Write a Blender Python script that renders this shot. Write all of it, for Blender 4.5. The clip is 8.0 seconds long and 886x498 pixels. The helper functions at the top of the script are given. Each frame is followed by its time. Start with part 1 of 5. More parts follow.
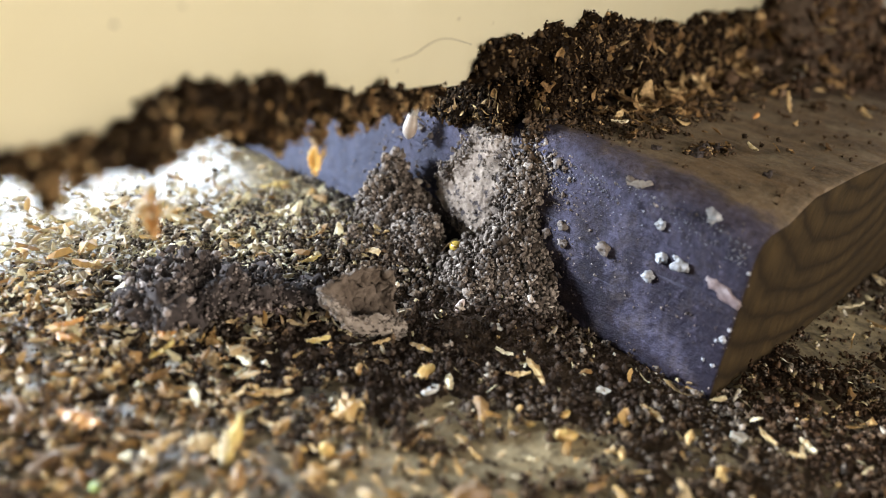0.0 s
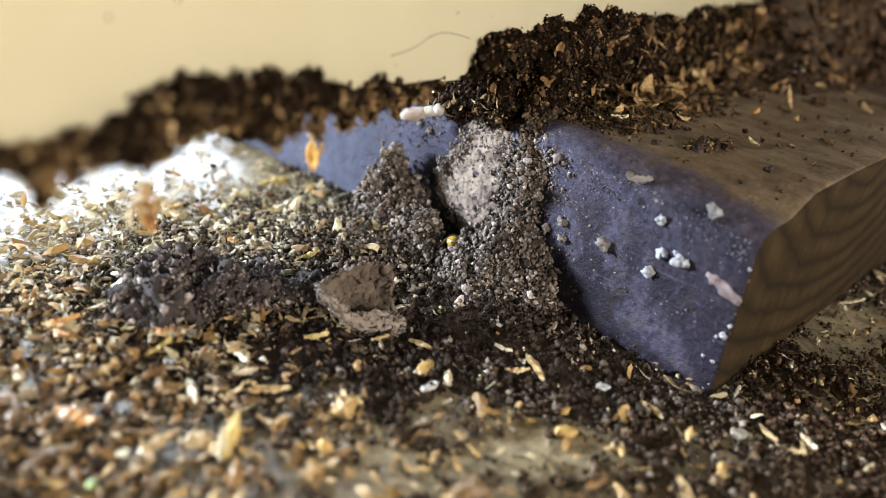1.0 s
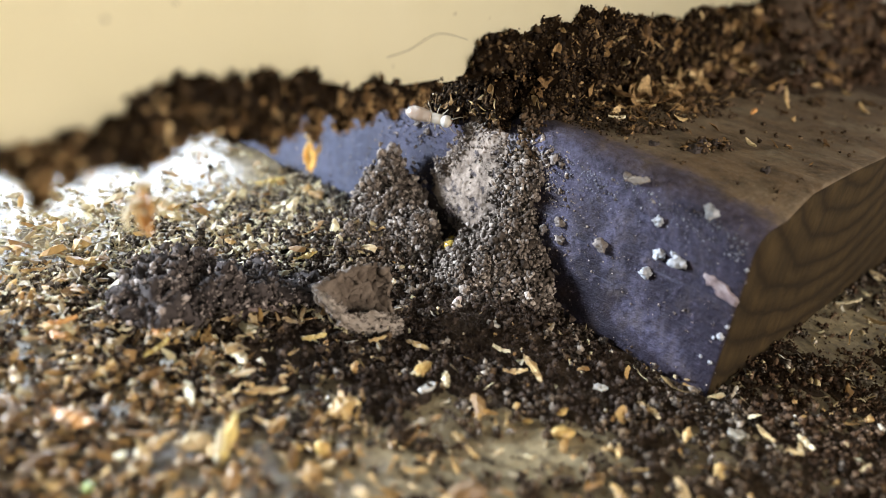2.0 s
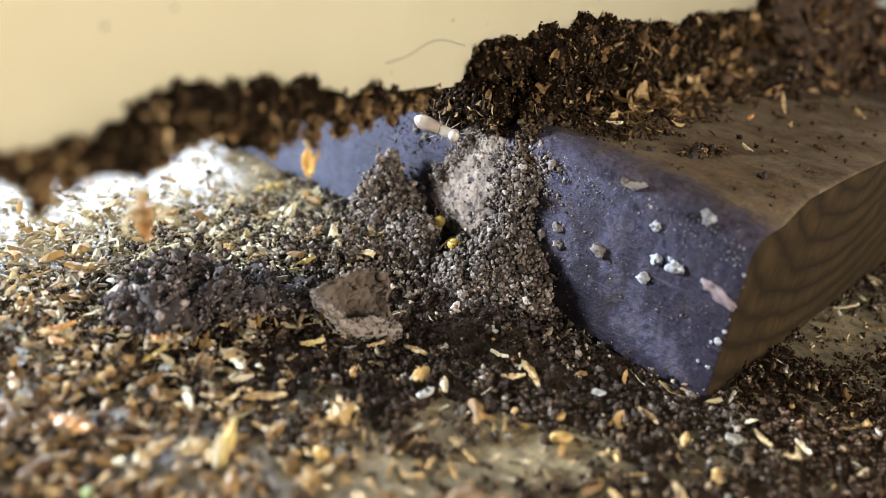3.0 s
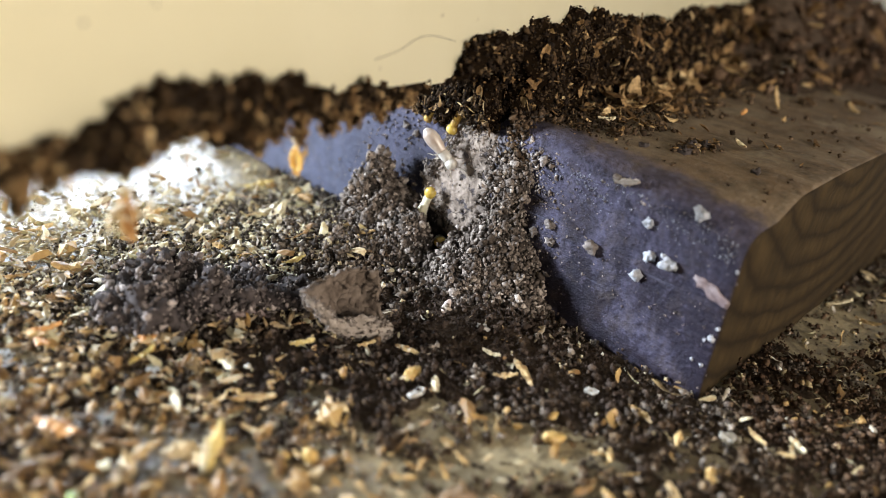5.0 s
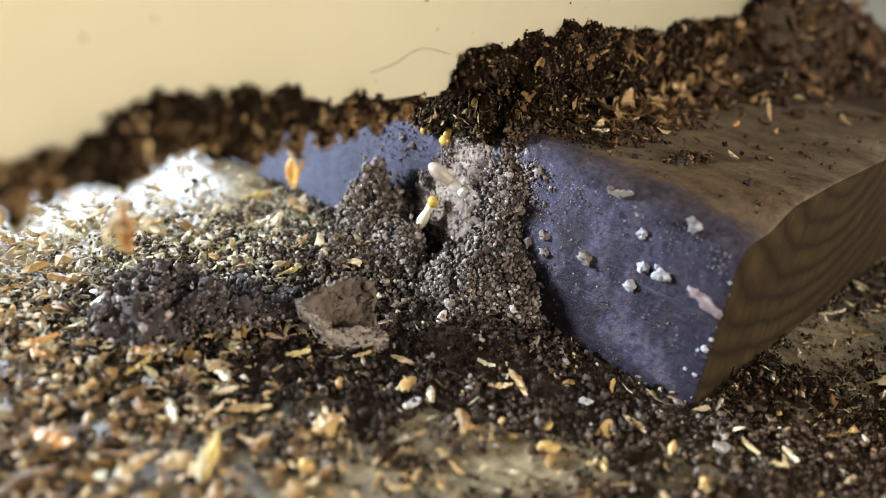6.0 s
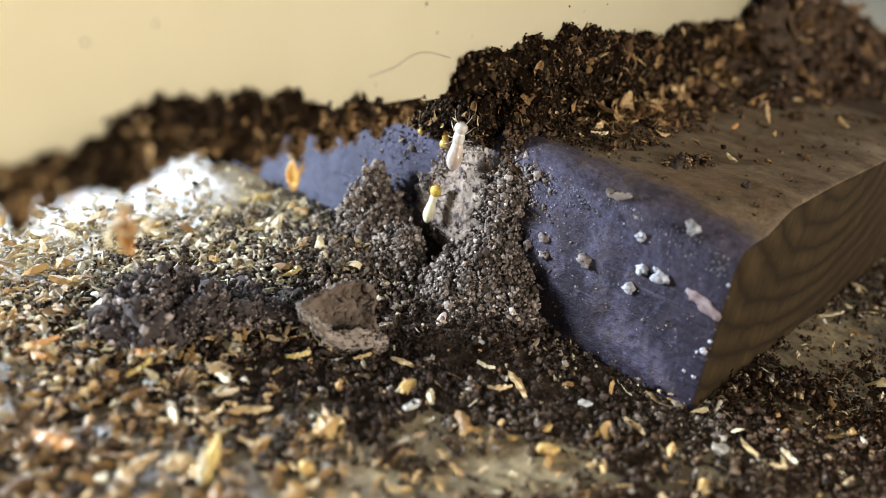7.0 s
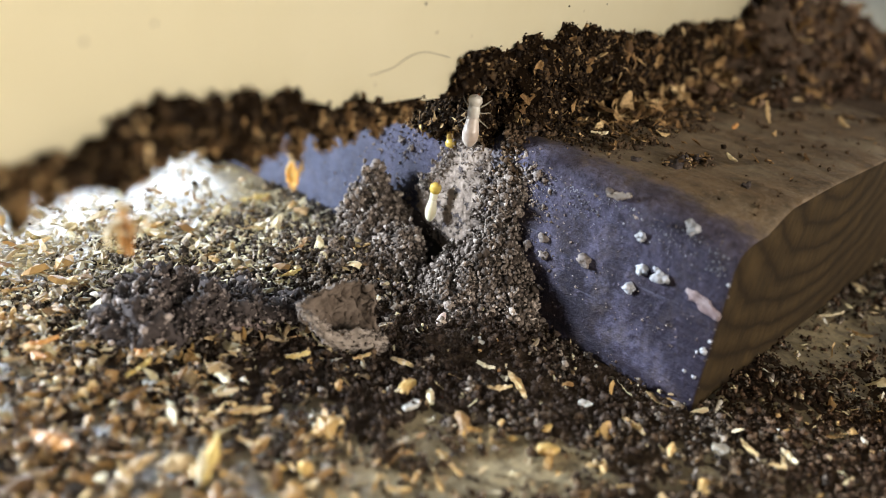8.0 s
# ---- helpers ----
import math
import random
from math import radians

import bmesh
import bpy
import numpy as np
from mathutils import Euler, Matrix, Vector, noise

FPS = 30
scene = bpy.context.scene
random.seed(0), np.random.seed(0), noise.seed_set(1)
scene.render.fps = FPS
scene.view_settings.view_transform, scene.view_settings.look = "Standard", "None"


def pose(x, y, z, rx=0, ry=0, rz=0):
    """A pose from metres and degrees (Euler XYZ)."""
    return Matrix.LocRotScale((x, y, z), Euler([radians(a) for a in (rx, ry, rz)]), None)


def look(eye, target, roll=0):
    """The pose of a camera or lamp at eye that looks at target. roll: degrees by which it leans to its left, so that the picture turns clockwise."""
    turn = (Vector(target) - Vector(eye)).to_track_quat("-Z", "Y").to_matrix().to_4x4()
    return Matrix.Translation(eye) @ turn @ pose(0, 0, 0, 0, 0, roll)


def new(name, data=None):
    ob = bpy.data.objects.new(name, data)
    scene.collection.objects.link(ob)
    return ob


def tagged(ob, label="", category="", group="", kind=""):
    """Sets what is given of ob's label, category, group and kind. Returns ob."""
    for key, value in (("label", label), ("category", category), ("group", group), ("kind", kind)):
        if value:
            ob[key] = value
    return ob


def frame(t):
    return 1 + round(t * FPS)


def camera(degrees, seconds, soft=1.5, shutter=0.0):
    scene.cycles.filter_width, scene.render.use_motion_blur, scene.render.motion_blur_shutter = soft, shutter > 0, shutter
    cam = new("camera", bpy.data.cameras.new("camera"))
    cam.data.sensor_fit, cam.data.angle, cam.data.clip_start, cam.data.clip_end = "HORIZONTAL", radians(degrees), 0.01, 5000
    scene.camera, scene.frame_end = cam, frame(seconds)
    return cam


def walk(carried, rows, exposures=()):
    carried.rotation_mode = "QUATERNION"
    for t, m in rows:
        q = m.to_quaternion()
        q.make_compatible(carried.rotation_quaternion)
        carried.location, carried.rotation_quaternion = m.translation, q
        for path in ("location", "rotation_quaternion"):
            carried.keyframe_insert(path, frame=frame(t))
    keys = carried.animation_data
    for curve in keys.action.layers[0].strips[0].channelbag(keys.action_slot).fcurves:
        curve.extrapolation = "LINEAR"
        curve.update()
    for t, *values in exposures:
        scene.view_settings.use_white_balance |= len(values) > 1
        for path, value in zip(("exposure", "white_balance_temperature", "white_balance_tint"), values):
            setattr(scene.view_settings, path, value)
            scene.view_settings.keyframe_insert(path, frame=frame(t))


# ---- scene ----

# ---------------- camera ----------------
cam = camera(60, 8.0, soft=0.9)
cam.data.dof.use_dof = True
cam.data.dof.focus_distance = 0.112
cam.data.dof.aperture_fstop = 13.0

# seconds, eye, heading to the right of +y, tilt down, lean
PATH = [
    (0, (-0.08866, -0.02829, 0.05603), 48.588, 24.869, 8.227),
    (0.5, (-0.08849, -0.02822, 0.05593), 48.620, 24.972, 8.227),
    (1, (-0.08822, -0.02798, 0.05580), 48.683, 25.183, 8.236),
    (1.5, (-0.08811, -0.02788, 0.05581), 48.819, 25.285, 8.243),
    (3, (-0.08831, -0.02811, 0.05612), 48.939, 24.801, 8.243),
    (3.5, (-0.08774, -0.02791, 0.05598), 49.018, 24.941, 8.172),
    (4, (-0.08778, -0.02792, 0.05603), 49.180, 25.099, 8.177),
    (4.5, (-0.08704, -0.02761, 0.05598), 49.320, 25.344, 8.156),
    (6, (-0.08753, -0.02806, 0.05644), 49.659, 24.301, 8.226),
    (6.5, (-0.08774, -0.02819, 0.05662), 49.685, 24.272, 8.205),
    (7, (-0.08777, -0.02826, 0.05668), 49.656, 24.162, 8.203),
    (7.5, (-0.08767, -0.02823, 0.05661), 49.641, 24.125, 8.151),
    (8, (-0.08766, -0.02826, 0.05660), 49.633, 24.139, 8.181),
]


def view(eye, heading, down, lean):
    h, d = radians(heading), radians(down)
    ahead = Vector((math.sin(h) * math.cos(d), math.cos(h) * math.cos(d), -math.sin(d)))
    return look(eye, Vector(eye) + ahead, lean)


walk(cam, [(t, view(e, h, d, r)) for t, e, h, d, r in PATH])

# ---------------- light ----------------
world = bpy.data.worlds.new("world")
scene.world = world
world.use_nodes = True
wn = world.node_tree.nodes
sky = wn.new("ShaderNodeTexSky")
sky.sky_type, sky.sun_disc = "NISHITA", False
sky.sun_elevation, sky.sun_rotation = radians(25), radians(-20)
world.node_tree.links.new(sky.outputs[0], wn["Background"].inputs[0])
wn["Background"].inputs[1].default_value = 0.08


def window_light(name, eye, target, width, height, watts, colour):
    lamp = bpy.data.lights.new(name, "AREA")
    lamp.shape, lamp.size, lamp.size_y = "RECTANGLE", width, height
    lamp.energy, lamp.color = watts, colour
    ob = new(name, lamp)
    ob.matrix_world = look(eye, target)
    return ob


# cool daylight from two windows beyond the board, warm light low on the camera's side
window_light("side_window_light", (-1.65, 1.92, 0.56), (0.0, 0.03, 0.02), 0.5, 0.5, 350, (0.77, 0.875, 1.0))
window_light("back_window_light", (0.76, 1.88, 0.75), (0.76, 0.0, 0.75), 1.25, 0.8, 84, (0.72, 0.84, 1.0))
# warm fill from an unseen source, added to light the cream board
window_light("room_fill_light", (-0.10, -1.42, 0.36), (0.0, 0.0, 0.05), 0.9, 0.5, 42, (1.0, 0.90, 0.78))

# ---------------- materials ----------------


class Nodes:
    """A small builder of node materials."""

    def __init__(self, name):
        self.mat = bpy.data.materials.new(name)
        self.mat.use_nodes = True
        self.t = self.mat.node_tree
        self.bsdf = self.t.nodes["Principled BSDF"]

    def n(self, kind, **inputs):
        node = self.t.nodes.new(kind)
        for k, v in inputs.items():
            self.set(node, k.replace("_", " "), v)
        return node

    def set(self, node, key, v):
        sock = node.inputs[int(key[1:])] if key[0] == "#" else node.inputs[key]
        if isinstance(v, bpy.types.NodeSocket):
            self.t.links.new(v, sock)
        else:
            sock.default_value = v

    def coords(self):
        return self.t.nodes.new("ShaderNodeTexCoord").outputs["Object"]

    def noise(self, scale, detail=4.0, rough=0.55, vec=None, stretch=None):
        vec = vec or self.coords()
        if stretch:
            m = self.n("ShaderNodeMapping", Vector=vec, Scale=stretch)
            vec = m.outputs[0]
        return self.n("ShaderNodeTexNoise", Vector=vec, Scale=scale, Detail=detail, Roughness=rough).outputs["Fac"]

    def ramp(self, fac, stops, smooth=False):
        node = self.n("ShaderNodeValToRGB", Fac=fac)
        el = node.color_ramp.elements
        while len(el) < len(stops):
            el.new(0.5)
        for e, (p, c) in zip(el, stops):
            e.position, e.color = p, (*c, 1) if len(c) == 3 else c
        if smooth:
            node.color_ramp.interpolation = "EASE"
        return node.outputs["Color"]

    def mix(self, fac, a, b, blend="MIX"):
        node = self.t.nodes.new("ShaderNodeMix")
        node.data_type, node.blend_type = "RGBA", blend
        for k, v in ((0, fac), (6, a), (7, b)):
            if isinstance(v, bpy.types.NodeSocket):
                self.t.links.new(v, node.inputs[k])
            else:
                node.inputs[k].default_value = v if k == 0 else (*v, 1)
        return node.outputs[2]

    def math(self, op, a, b=0.0, clamp=False):
        node = self.t.nodes.new("ShaderNodeMath")
        node.operation, node.use_clamp = op, clamp
        for k, v in ((0, a), (1, b)):
            if isinstance(v, bpy.types.NodeSocket):
                self.t.links.new(v, node.inputs[k])
            else:
                node.inputs[k].default_value = v
        return node.outputs[0]

    def bump(self, height, strength, distance):
        node = self.n("ShaderNodeBump", Height=height, Strength=strength, Distance=distance)
        self.set(self.bsdf, "Normal", node.outputs[0])

    def done(self, colour, rough=0.8, **more):
        self.set(self.bsdf, "Base Color", colour if isinstance(colour, bpy.types.NodeSocket) else (*colour, 1))
        self.set(self.bsdf, "Roughness", rough)
        for k, v in more.items():
            self.set(self.bsdf, k.replace("_", " "), v)
        return self.mat


def island_random(b):
    return b.t.nodes.new("ShaderNodeNewGeometry").outputs["Random Per Island"]


def object_random(b):
    return b.t.nodes.new("ShaderNodeObjectInfo").outputs["Random"]


def mat_floor():
    b = Nodes("painted_floor")
    big = b.noise(38, 6, 0.6)
    fine = b.noise(900, 4, 0.6)
    col = b.ramp(big, [(0.32, (0.08, 0.064, 0.038)), (0.46, (0.185, 0.150, 0.092)), (0.62, (0.34, 0.275, 0.165))])
    col = b.mix(b.ramp(b.noise(420, 6, 0.7), [(0.40, (0.75,) * 3), (0.52, (0.0,) * 3)]), col, (0.085, 0.064, 0.038))
    col = b.mix(b.ramp(fine, [(0.36, (0.5,) * 3), (0.50, (0.0,) * 3)]), col, (0.11, 0.085, 0.055))
    b.bump(b.math("ADD", fine, b.noise(260, 5)), 0.35, 0.0006)
    return b.done(col, b.ramp(big, [(0.35, (0.5,) * 3), (0.65, (0.3,) * 3)]), Specular_IOR_Level=0.45)


def mat_plain(name, dark, light, scale=60, rough=0.6, bump=0.2, dist=0.0004):
    b = Nodes(name)
    f = b.noise(scale, 6, 0.6)
    b.bump(b.noise(scale * 9, 4), bump, dist)
    return b.done(b.ramp(f, [(0.3, dark), (0.7, light)]), rough)


def mat_panel():
    b = Nodes("cream_paint")
    big = b.noise(14, 5, 0.6)
    streak = b.noise(60, 4, 0.6, stretch=(1, 1, 0.15))
    spots = b.noise(420, 3, 0.5)
    col = b.ramp(big, [(0.3, (0.79, 0.715, 0.48)), (0.7, (0.88, 0.815, 0.60))])
    col = b.mix(b.math("MULTIPLY", streak, 0.25), col, (0.62, 0.54, 0.33))
    col = b.mix(b.ramp(spots, [(0.70, (0,) * 3), (0.78, (0.5,) * 3)]), col, (0.3, 0.22, 0.12))
    b.bump(b.noise(300, 4), 0.12, 0.0004)
    return b.done(col, 0.42)


def mat_block(kind):
    b = Nodes("block_wood_" + kind)
    at = b.coords()
    sep = b.n("ShaderNodeSeparateXYZ", Vector=at)
    grain = b.noise(420, 6, 0.65, at, (1, 0.07, 1))
    blotch = b.noise(110, 5, 0.6, at)
    dust = b.noise(700, 5, 0.7, at)
    wood = b.ramp(grain, [(0.3, (0.070, 0.046, 0.026)), (0.5, (0.106, 0.071, 0.041)), (0.72, (0.145, 0.101, 0.062))])
    wood = b.mix(b.ramp(b.noise(320, 5, 0.7, at), [(0.38, (0.7,) * 3), (0.55, (0,) * 3)]), wood, (0.028, 0.02, 0.012))
    wood = b.mix(b.ramp(b.noise(75, 4, 0.6, at), [(0.56, (0,) * 3), (0.68, (0.7,) * 3)]), wood, (0.20, 0.165, 0.118))
    wood = b.mix(b.ramp(blotch, [(0.45, (0,) * 3), (0.7, (0.5,) * 3)]), wood, (0.17, 0.135, 0.095))
    if kind == "end":
        off = b.n("ShaderNodeMapping", Vector=at, Location=(-0.022, 0, -0.034), Scale=(0.6, 0.02, 1.1))
        w = b.t.nodes.new("ShaderNodeTexWave")
        w.wave_type, w.rings_direction = "RINGS", "Y"
        for k, v in (("Vector", off.outputs[0]), ("Scale", 78.0), ("Distortion", 3.5), ("Detail", 5.0), ("Detail Scale", 1.6), ("Detail Roughness", 0.6)):
            b.set(w, k, v)
        rings = w.outputs["Fac"]
        col = b.ramp(rings, [(0.0, (0.013, 0.0078, 0.0030)), (0.16, (0.025, 0.0152, 0.0058)), (0.6, (0.032, 0.0200, 0.0076)), (1.0, (0.038, 0.0240, 0.0094))])
        col = b.mix(b.ramp(blotch, [(0.35, (0.55,) * 3), (0.65, (0,) * 3)]), col, (0.009, 0.0058, 0.0027))
        col = b.mix(b.ramp(dust, [(0.62, (0,) * 3), (0.75, (0.6,) * 3)]), col, (0.04, 0.028, 0.014))
        col = b.mix(b.ramp(b.noise(520, 6, 0.7, at, (1, 1, 0.25)), [(0.4, (0.6,) * 3), (0.58, (0,) * 3)]), col, (0.011, 0.007, 0.0032))
        b.bump(b.math("ADD", b.math("MULTIPLY", rings, 0.5), dust), 0.35, 0.0004)
        return b.done(col, 0.8, Specular_IOR_Level=0.1)
    # blue limewash on the long face, rubbed through and fading over the rounded arris
    edge = b.math("ADD", sep.outputs["X"], b.math("MULTIPLY", b.math("SUBTRACT", b.noise(260, 5, 0.7, at), 0.5), 0.014))
    wash = b.ramp(edge, [(0.0030, (1,) * 3), (0.0072, (0,) * 3)])
    film = b.ramp(b.noise(150, 8, 0.75, at), [(0.25, (0.0046, 0.0036, 0.0074)), (0.5, (0.0094, 0.0086, 0.0162)), (0.78, (0.0205, 0.0205, 0.0355))])
    film = b.mix(b.ramp(b.noise(105, 5, 0.65, at), [(0.47, (0,) * 3), (0.60, (0.85,) * 3)]), film, (0.0105, 0.0076, 0.0105))
    film = b.mix(b.ramp(b.noise(900, 5, 0.7, at, (1, 0.12, 1)), [(0.42, (0.5,) * 3), (0.56, (0,) * 3)]), film, (0.0098, 0.0074, 0.0128))
    film = b.mix(b.ramp(b.noise(340, 5, 0.7, at, (1, 0.4, 1)), [(0.50, (0,) * 3), (0.72, (0.7,) * 3)]), film, (0.0200, 0.0128, 0.0148))
    film = b.mix(b.ramp(dust, [(0.56, (0,) * 3), (0.64, (0.75,) * 3)]), film, (0.070, 0.070, 0.094))
    film = b.mix(b.ramp(b.noise(480, 6, 0.8, at), [(0.58, (0,) * 3), (0.65, (0.8,) * 3)]), film, (0.0066, 0.0055, 0.0080))
    patch = b.math("MULTIPLY", b.ramp(b.noise(120, 4, 0.6, at), [(0.50, (0,) * 3), (0.60, (1,) * 3)]), b.ramp(b.noise(800, 6, 0.75, at), [(0.40, (0.1,) * 3), (0.62, (0.85,) * 3)]))
    film = b.mix(b.math("MULTIPLY", patch, 0.75), film, (0.120, 0.130, 0.190))
    top = b.mix(b.ramp(b.noise(1500, 5, 0.75, at), [(0.52, (0,) * 3), (0.70, (0.55,) * 3)]), wood, (0.20, 0.165, 0.125))
    chalk = b.math("MULTIPLY", b.ramp(sep.outputs["Z"], [(0.014, (0,) * 3), (0.0225, (1,) * 3)]), b.ramp(b.math("ADD", b.math("MULTIPLY", b.noise(330, 8, 0.8, at), 0.5), b.math("MULTIPLY", b.noise(1300, 6, 0.8, at), 0.5)), [(0.42, (0.04,) * 3), (0.62, (0.95,) * 3)]))
    film = b.mix(chalk, film, (0.115, 0.124, 0.185))
    # near end paler, with the brighter light it gets put into the film
    near_light = b.math("MULTIPLY", b.ramp(sep.outputs["Y"], [(0.0, (1,) * 3), (0.022, (0,) * 3)]), b.ramp(b.noise(90, 6, 0.7, at), [(0.3, (0.15,) * 3), (0.62, (0.85,) * 3)]))
    film = b.mix(b.math("MULTIPLY", near_light, 0.7), film, (0.034, 0.0325, 0.055))
    film = b.mix(1.0, film, (0.66, 0.57, 0.62), "MULTIPLY")
    # paler towards the far end: the stronger light there put into the film
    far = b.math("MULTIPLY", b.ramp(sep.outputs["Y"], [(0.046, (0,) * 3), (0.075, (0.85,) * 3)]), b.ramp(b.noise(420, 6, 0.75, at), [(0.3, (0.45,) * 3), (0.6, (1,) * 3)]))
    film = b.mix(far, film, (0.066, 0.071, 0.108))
    scratch = b.ramp(b.noise(620, 4, 0.7, at, (1, 0.05, 1)), [(0.62, (0,) * 3), (0.70, (0.55,) * 3)])
    film = b.mix(scratch, film, (0.0558, 0.05534, 0.07998))
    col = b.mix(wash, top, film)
    b.bump(b.math("ADD", b.math("ADD", grain, dust), b.noise(420, 6, 0.75, at)), 0.8, 0.0006)
    return b.done(col, b.ramp(dust, [(0.3, (0.55,) * 3), (0.7, (0.8,) * 3)]), Specular_IOR_Level=0.15)


def mat_grains(name, stops, rough=0.85, rand=island_random):
    b = Nodes(name)
    col = b.ramp(rand(b), stops)
    f = b.noise(2600, 3, 0.6)
    col = b.mix(b.ramp(f, [(0.35, (0.6,) * 3), (0.6, (0,) * 3)]), col, (0.014, 0.011, 0.009))
    b.bump(f, 0.7, 0.0002)
    return b.done(col, rough, Specular_IOR_Level=0.06)


def mat_chaff(name="chaff", rand=island_random, warm_lit=False):
    b = Nodes(name)
    stops = [(0.0, (0.12, 0.085, 0.05)), (0.2, (0.25, 0.19, 0.10)), (0.45, (0.37, 0.31, 0.175)), (0.7, (0.46, 0.42, 0.27)),
                           (0.85, (0.19, 0.15, 0.10)), (1.0, (0.66, 0.63, 0.54))]
    # browner stops: the foreground's warm light put into the chaff colour
    if warm_lit:
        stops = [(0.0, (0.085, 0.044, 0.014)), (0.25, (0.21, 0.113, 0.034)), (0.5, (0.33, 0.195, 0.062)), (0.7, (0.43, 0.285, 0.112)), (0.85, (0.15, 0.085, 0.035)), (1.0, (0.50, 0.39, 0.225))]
    col = b.ramp(rand(b), stops)
    f = b.noise(1500, 4, 0.6)
    col = b.mix(b.ramp(f, [(0.35, (0.5,) * 3), (0.62, (0,) * 3)]), col, (0.16, 0.09, 0.035))
    b.bump(f, 0.3, 0.0002)
    return b.done(col, 0.55, Subsurface_Weight=0.12, Subsurface_Radius=(0.0006, 0.0004, 0.0002), Subsurface_Scale=1.0)


def mat_mud(name, dark, light, pits=0.0, relief=0.6, gloss=0.12):
    b = Nodes(name)
    f = b.noise(500, 6, 0.65)
    col = b.ramp(f, [(0.3, dark), (0.68, light)])
    h = f
    if pits:
        p = b.noise(560, 4, 0.6)
        hole = b.ramp(p, [(pits, (1,) * 3), (pits + 0.06, (0,) * 3)])
        col = b.mix(b.ramp(b.noise(210, 5, 0.65), [(0.44, (0,) * 3), (0.60, (0.85,) * 3)]), col, (0.092, 0.068, 0.052))
        col = b.mix(hole, col, (0.06, 0.05, 0.05))
        h = b.math("SUBTRACT", f, hole)
    b.bump(h, relief, 0.0006)
    return b.done(col, 0.9, Specular_IOR_Level=gloss)


FLOOR = mat_floor()
PANEL = mat_panel()
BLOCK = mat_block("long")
BLOCK_END = mat_block("end")
ROOM = mat_plain("room_plaster", (0.14, 0.13, 0.115), (0.20, 0.185, 0.16), 2, 0.8, 0.1, 0.002)
SOIL = mat_grains("grey_soil_pellets", [(0, (0.034, 0.0262, 0.0212)), (0.3, (0.090, 0.0715, 0.0595)), (0.6, (0.160, 0.130, 0.110)), (0.88, (0.255, 0.212, 0.182)), (1, (0.40, 0.345, 0.30))], 0.95)
FLOOR_SOIL = mat_grains("dark_soil_pellets", [(0, (0.020, 0.0155, 0.012)), (0.35, (0.062, 0.049, 0.039)), (0.65, (0.122, 0.098, 0.078)), (0.86, (0.195, 0.160, 0.130)), (1, (0.34, 0.285, 0.23))])
LOAM = mat_grains("loam_crumbs", [(0, (0.016, 0.0102, 0.0062)), (0.35, (0.048, 0.0305, 0.0186)), (0.65, (0.076, 0.049, 0.0298)), (0.86, (0.112, 0.0745, 0.0455)), (1, (0.18, 0.125, 0.077))])
FOOT_SOIL = mat_grains("foot_soil_pellets", [(0, (0.018, 0.0118, 0.0088)), (0.45, (0.036, 0.0250, 0.0192)), (0.75, (0.050, 0.0352, 0.0272)), (0.93, (0.068, 0.049, 0.038)), (1, (0.10, 0.076, 0.061))])
RUST_SOIL = mat_grains("rust_soil_pellets", [(0, (0.014, 0.0080, 0.0048)), (0.35, (0.037, 0.0205, 0.0118)), (0.65, (0.069, 0.0398, 0.0232)), (0.86, (0.110, 0.068, 0.041)), (1, (0.20, 0.137, 0.093))])
PALE_PELLETS = mat_grains("pale_pellets", [(0, (0.09, 0.0713, 0.06)), (0.4, (0.165, 0.135, 0.116)), (0.8, (0.255, 0.213, 0.188)), (1, (0.36, 0.315, 0.277))])
BROWN = mat_grains("brown_soil_pellets", [(0, (0.005, 0.003, 0.002)), (0.45, (0.015, 0.0088, 0.0046)), (0.75, (0.04, 0.024, 0.012)), (0.93, (0.10, 0.062, 0.030)), (1, (0.30, 0.20, 0.10))])
BED = mat_mud("soil_bed", (0.015, 0.0108, 0.008), (0.072, 0.051, 0.036), 0.0, 0.9, 0.03)
CARTON = mat_mud("dark_carton", (0.003, 0.002, 0.0014), (0.010, 0.0062, 0.0034), 0.0, 0.6, 0.0)
TUBE_MUD = mat_mud("tube_mud", (0.018, 0.0149, 0.0126), (0.0585, 0.0486, 0.0418))
LINING = mat_mud("pale_lining", (0.115, 0.089, 0.071), (0.275, 0.222, 0.183), 0.37, 0.6)
SMEAR = mat_mud("mud_smear", (0.060, 0.053, 0.060), (0.155, 0.143, 0.155), 0.0, 0.5)
# paler lip, darker plate: its lit edge and shaded hollow put into colour
LIP = mat_mud("lip_mud", (0.15, 0.122, 0.10), (0.29, 0.25, 0.215))
PLATE = mat_mud("plate_mud", (0.042, 0.030, 0.022), (0.135, 0.105, 0.083), 0.0, 0.5)
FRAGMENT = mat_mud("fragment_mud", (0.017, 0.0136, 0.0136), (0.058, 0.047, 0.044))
DARK_PELLETS = mat_grains("dark_pellets", [(0, (0.022, 0.018, 0.017)), (0.45, (0.088, 0.071, 0.066)), (0.8, (0.20, 0.165, 0.15)), (1, (0.36, 0.305, 0.275))])
CRUST_CHAFF = mat_grains("crust_chaff", [(0, (0.038, 0.020, 0.008)), (0.4, (0.115, 0.064, 0.026)), (0.78, (0.26, 0.158, 0.068)), (1, (0.46, 0.33, 0.17))], 0.6)
FACE_CRUMB = mat_mud("face_crumb", (0.07, 0.058, 0.052), (0.21, 0.18, 0.165))
PINK_LINING = mat_mud("pink_lining", (0.12, 0.085, 0.075), (0.26, 0.20, 0.185), 0.0, 0.4)
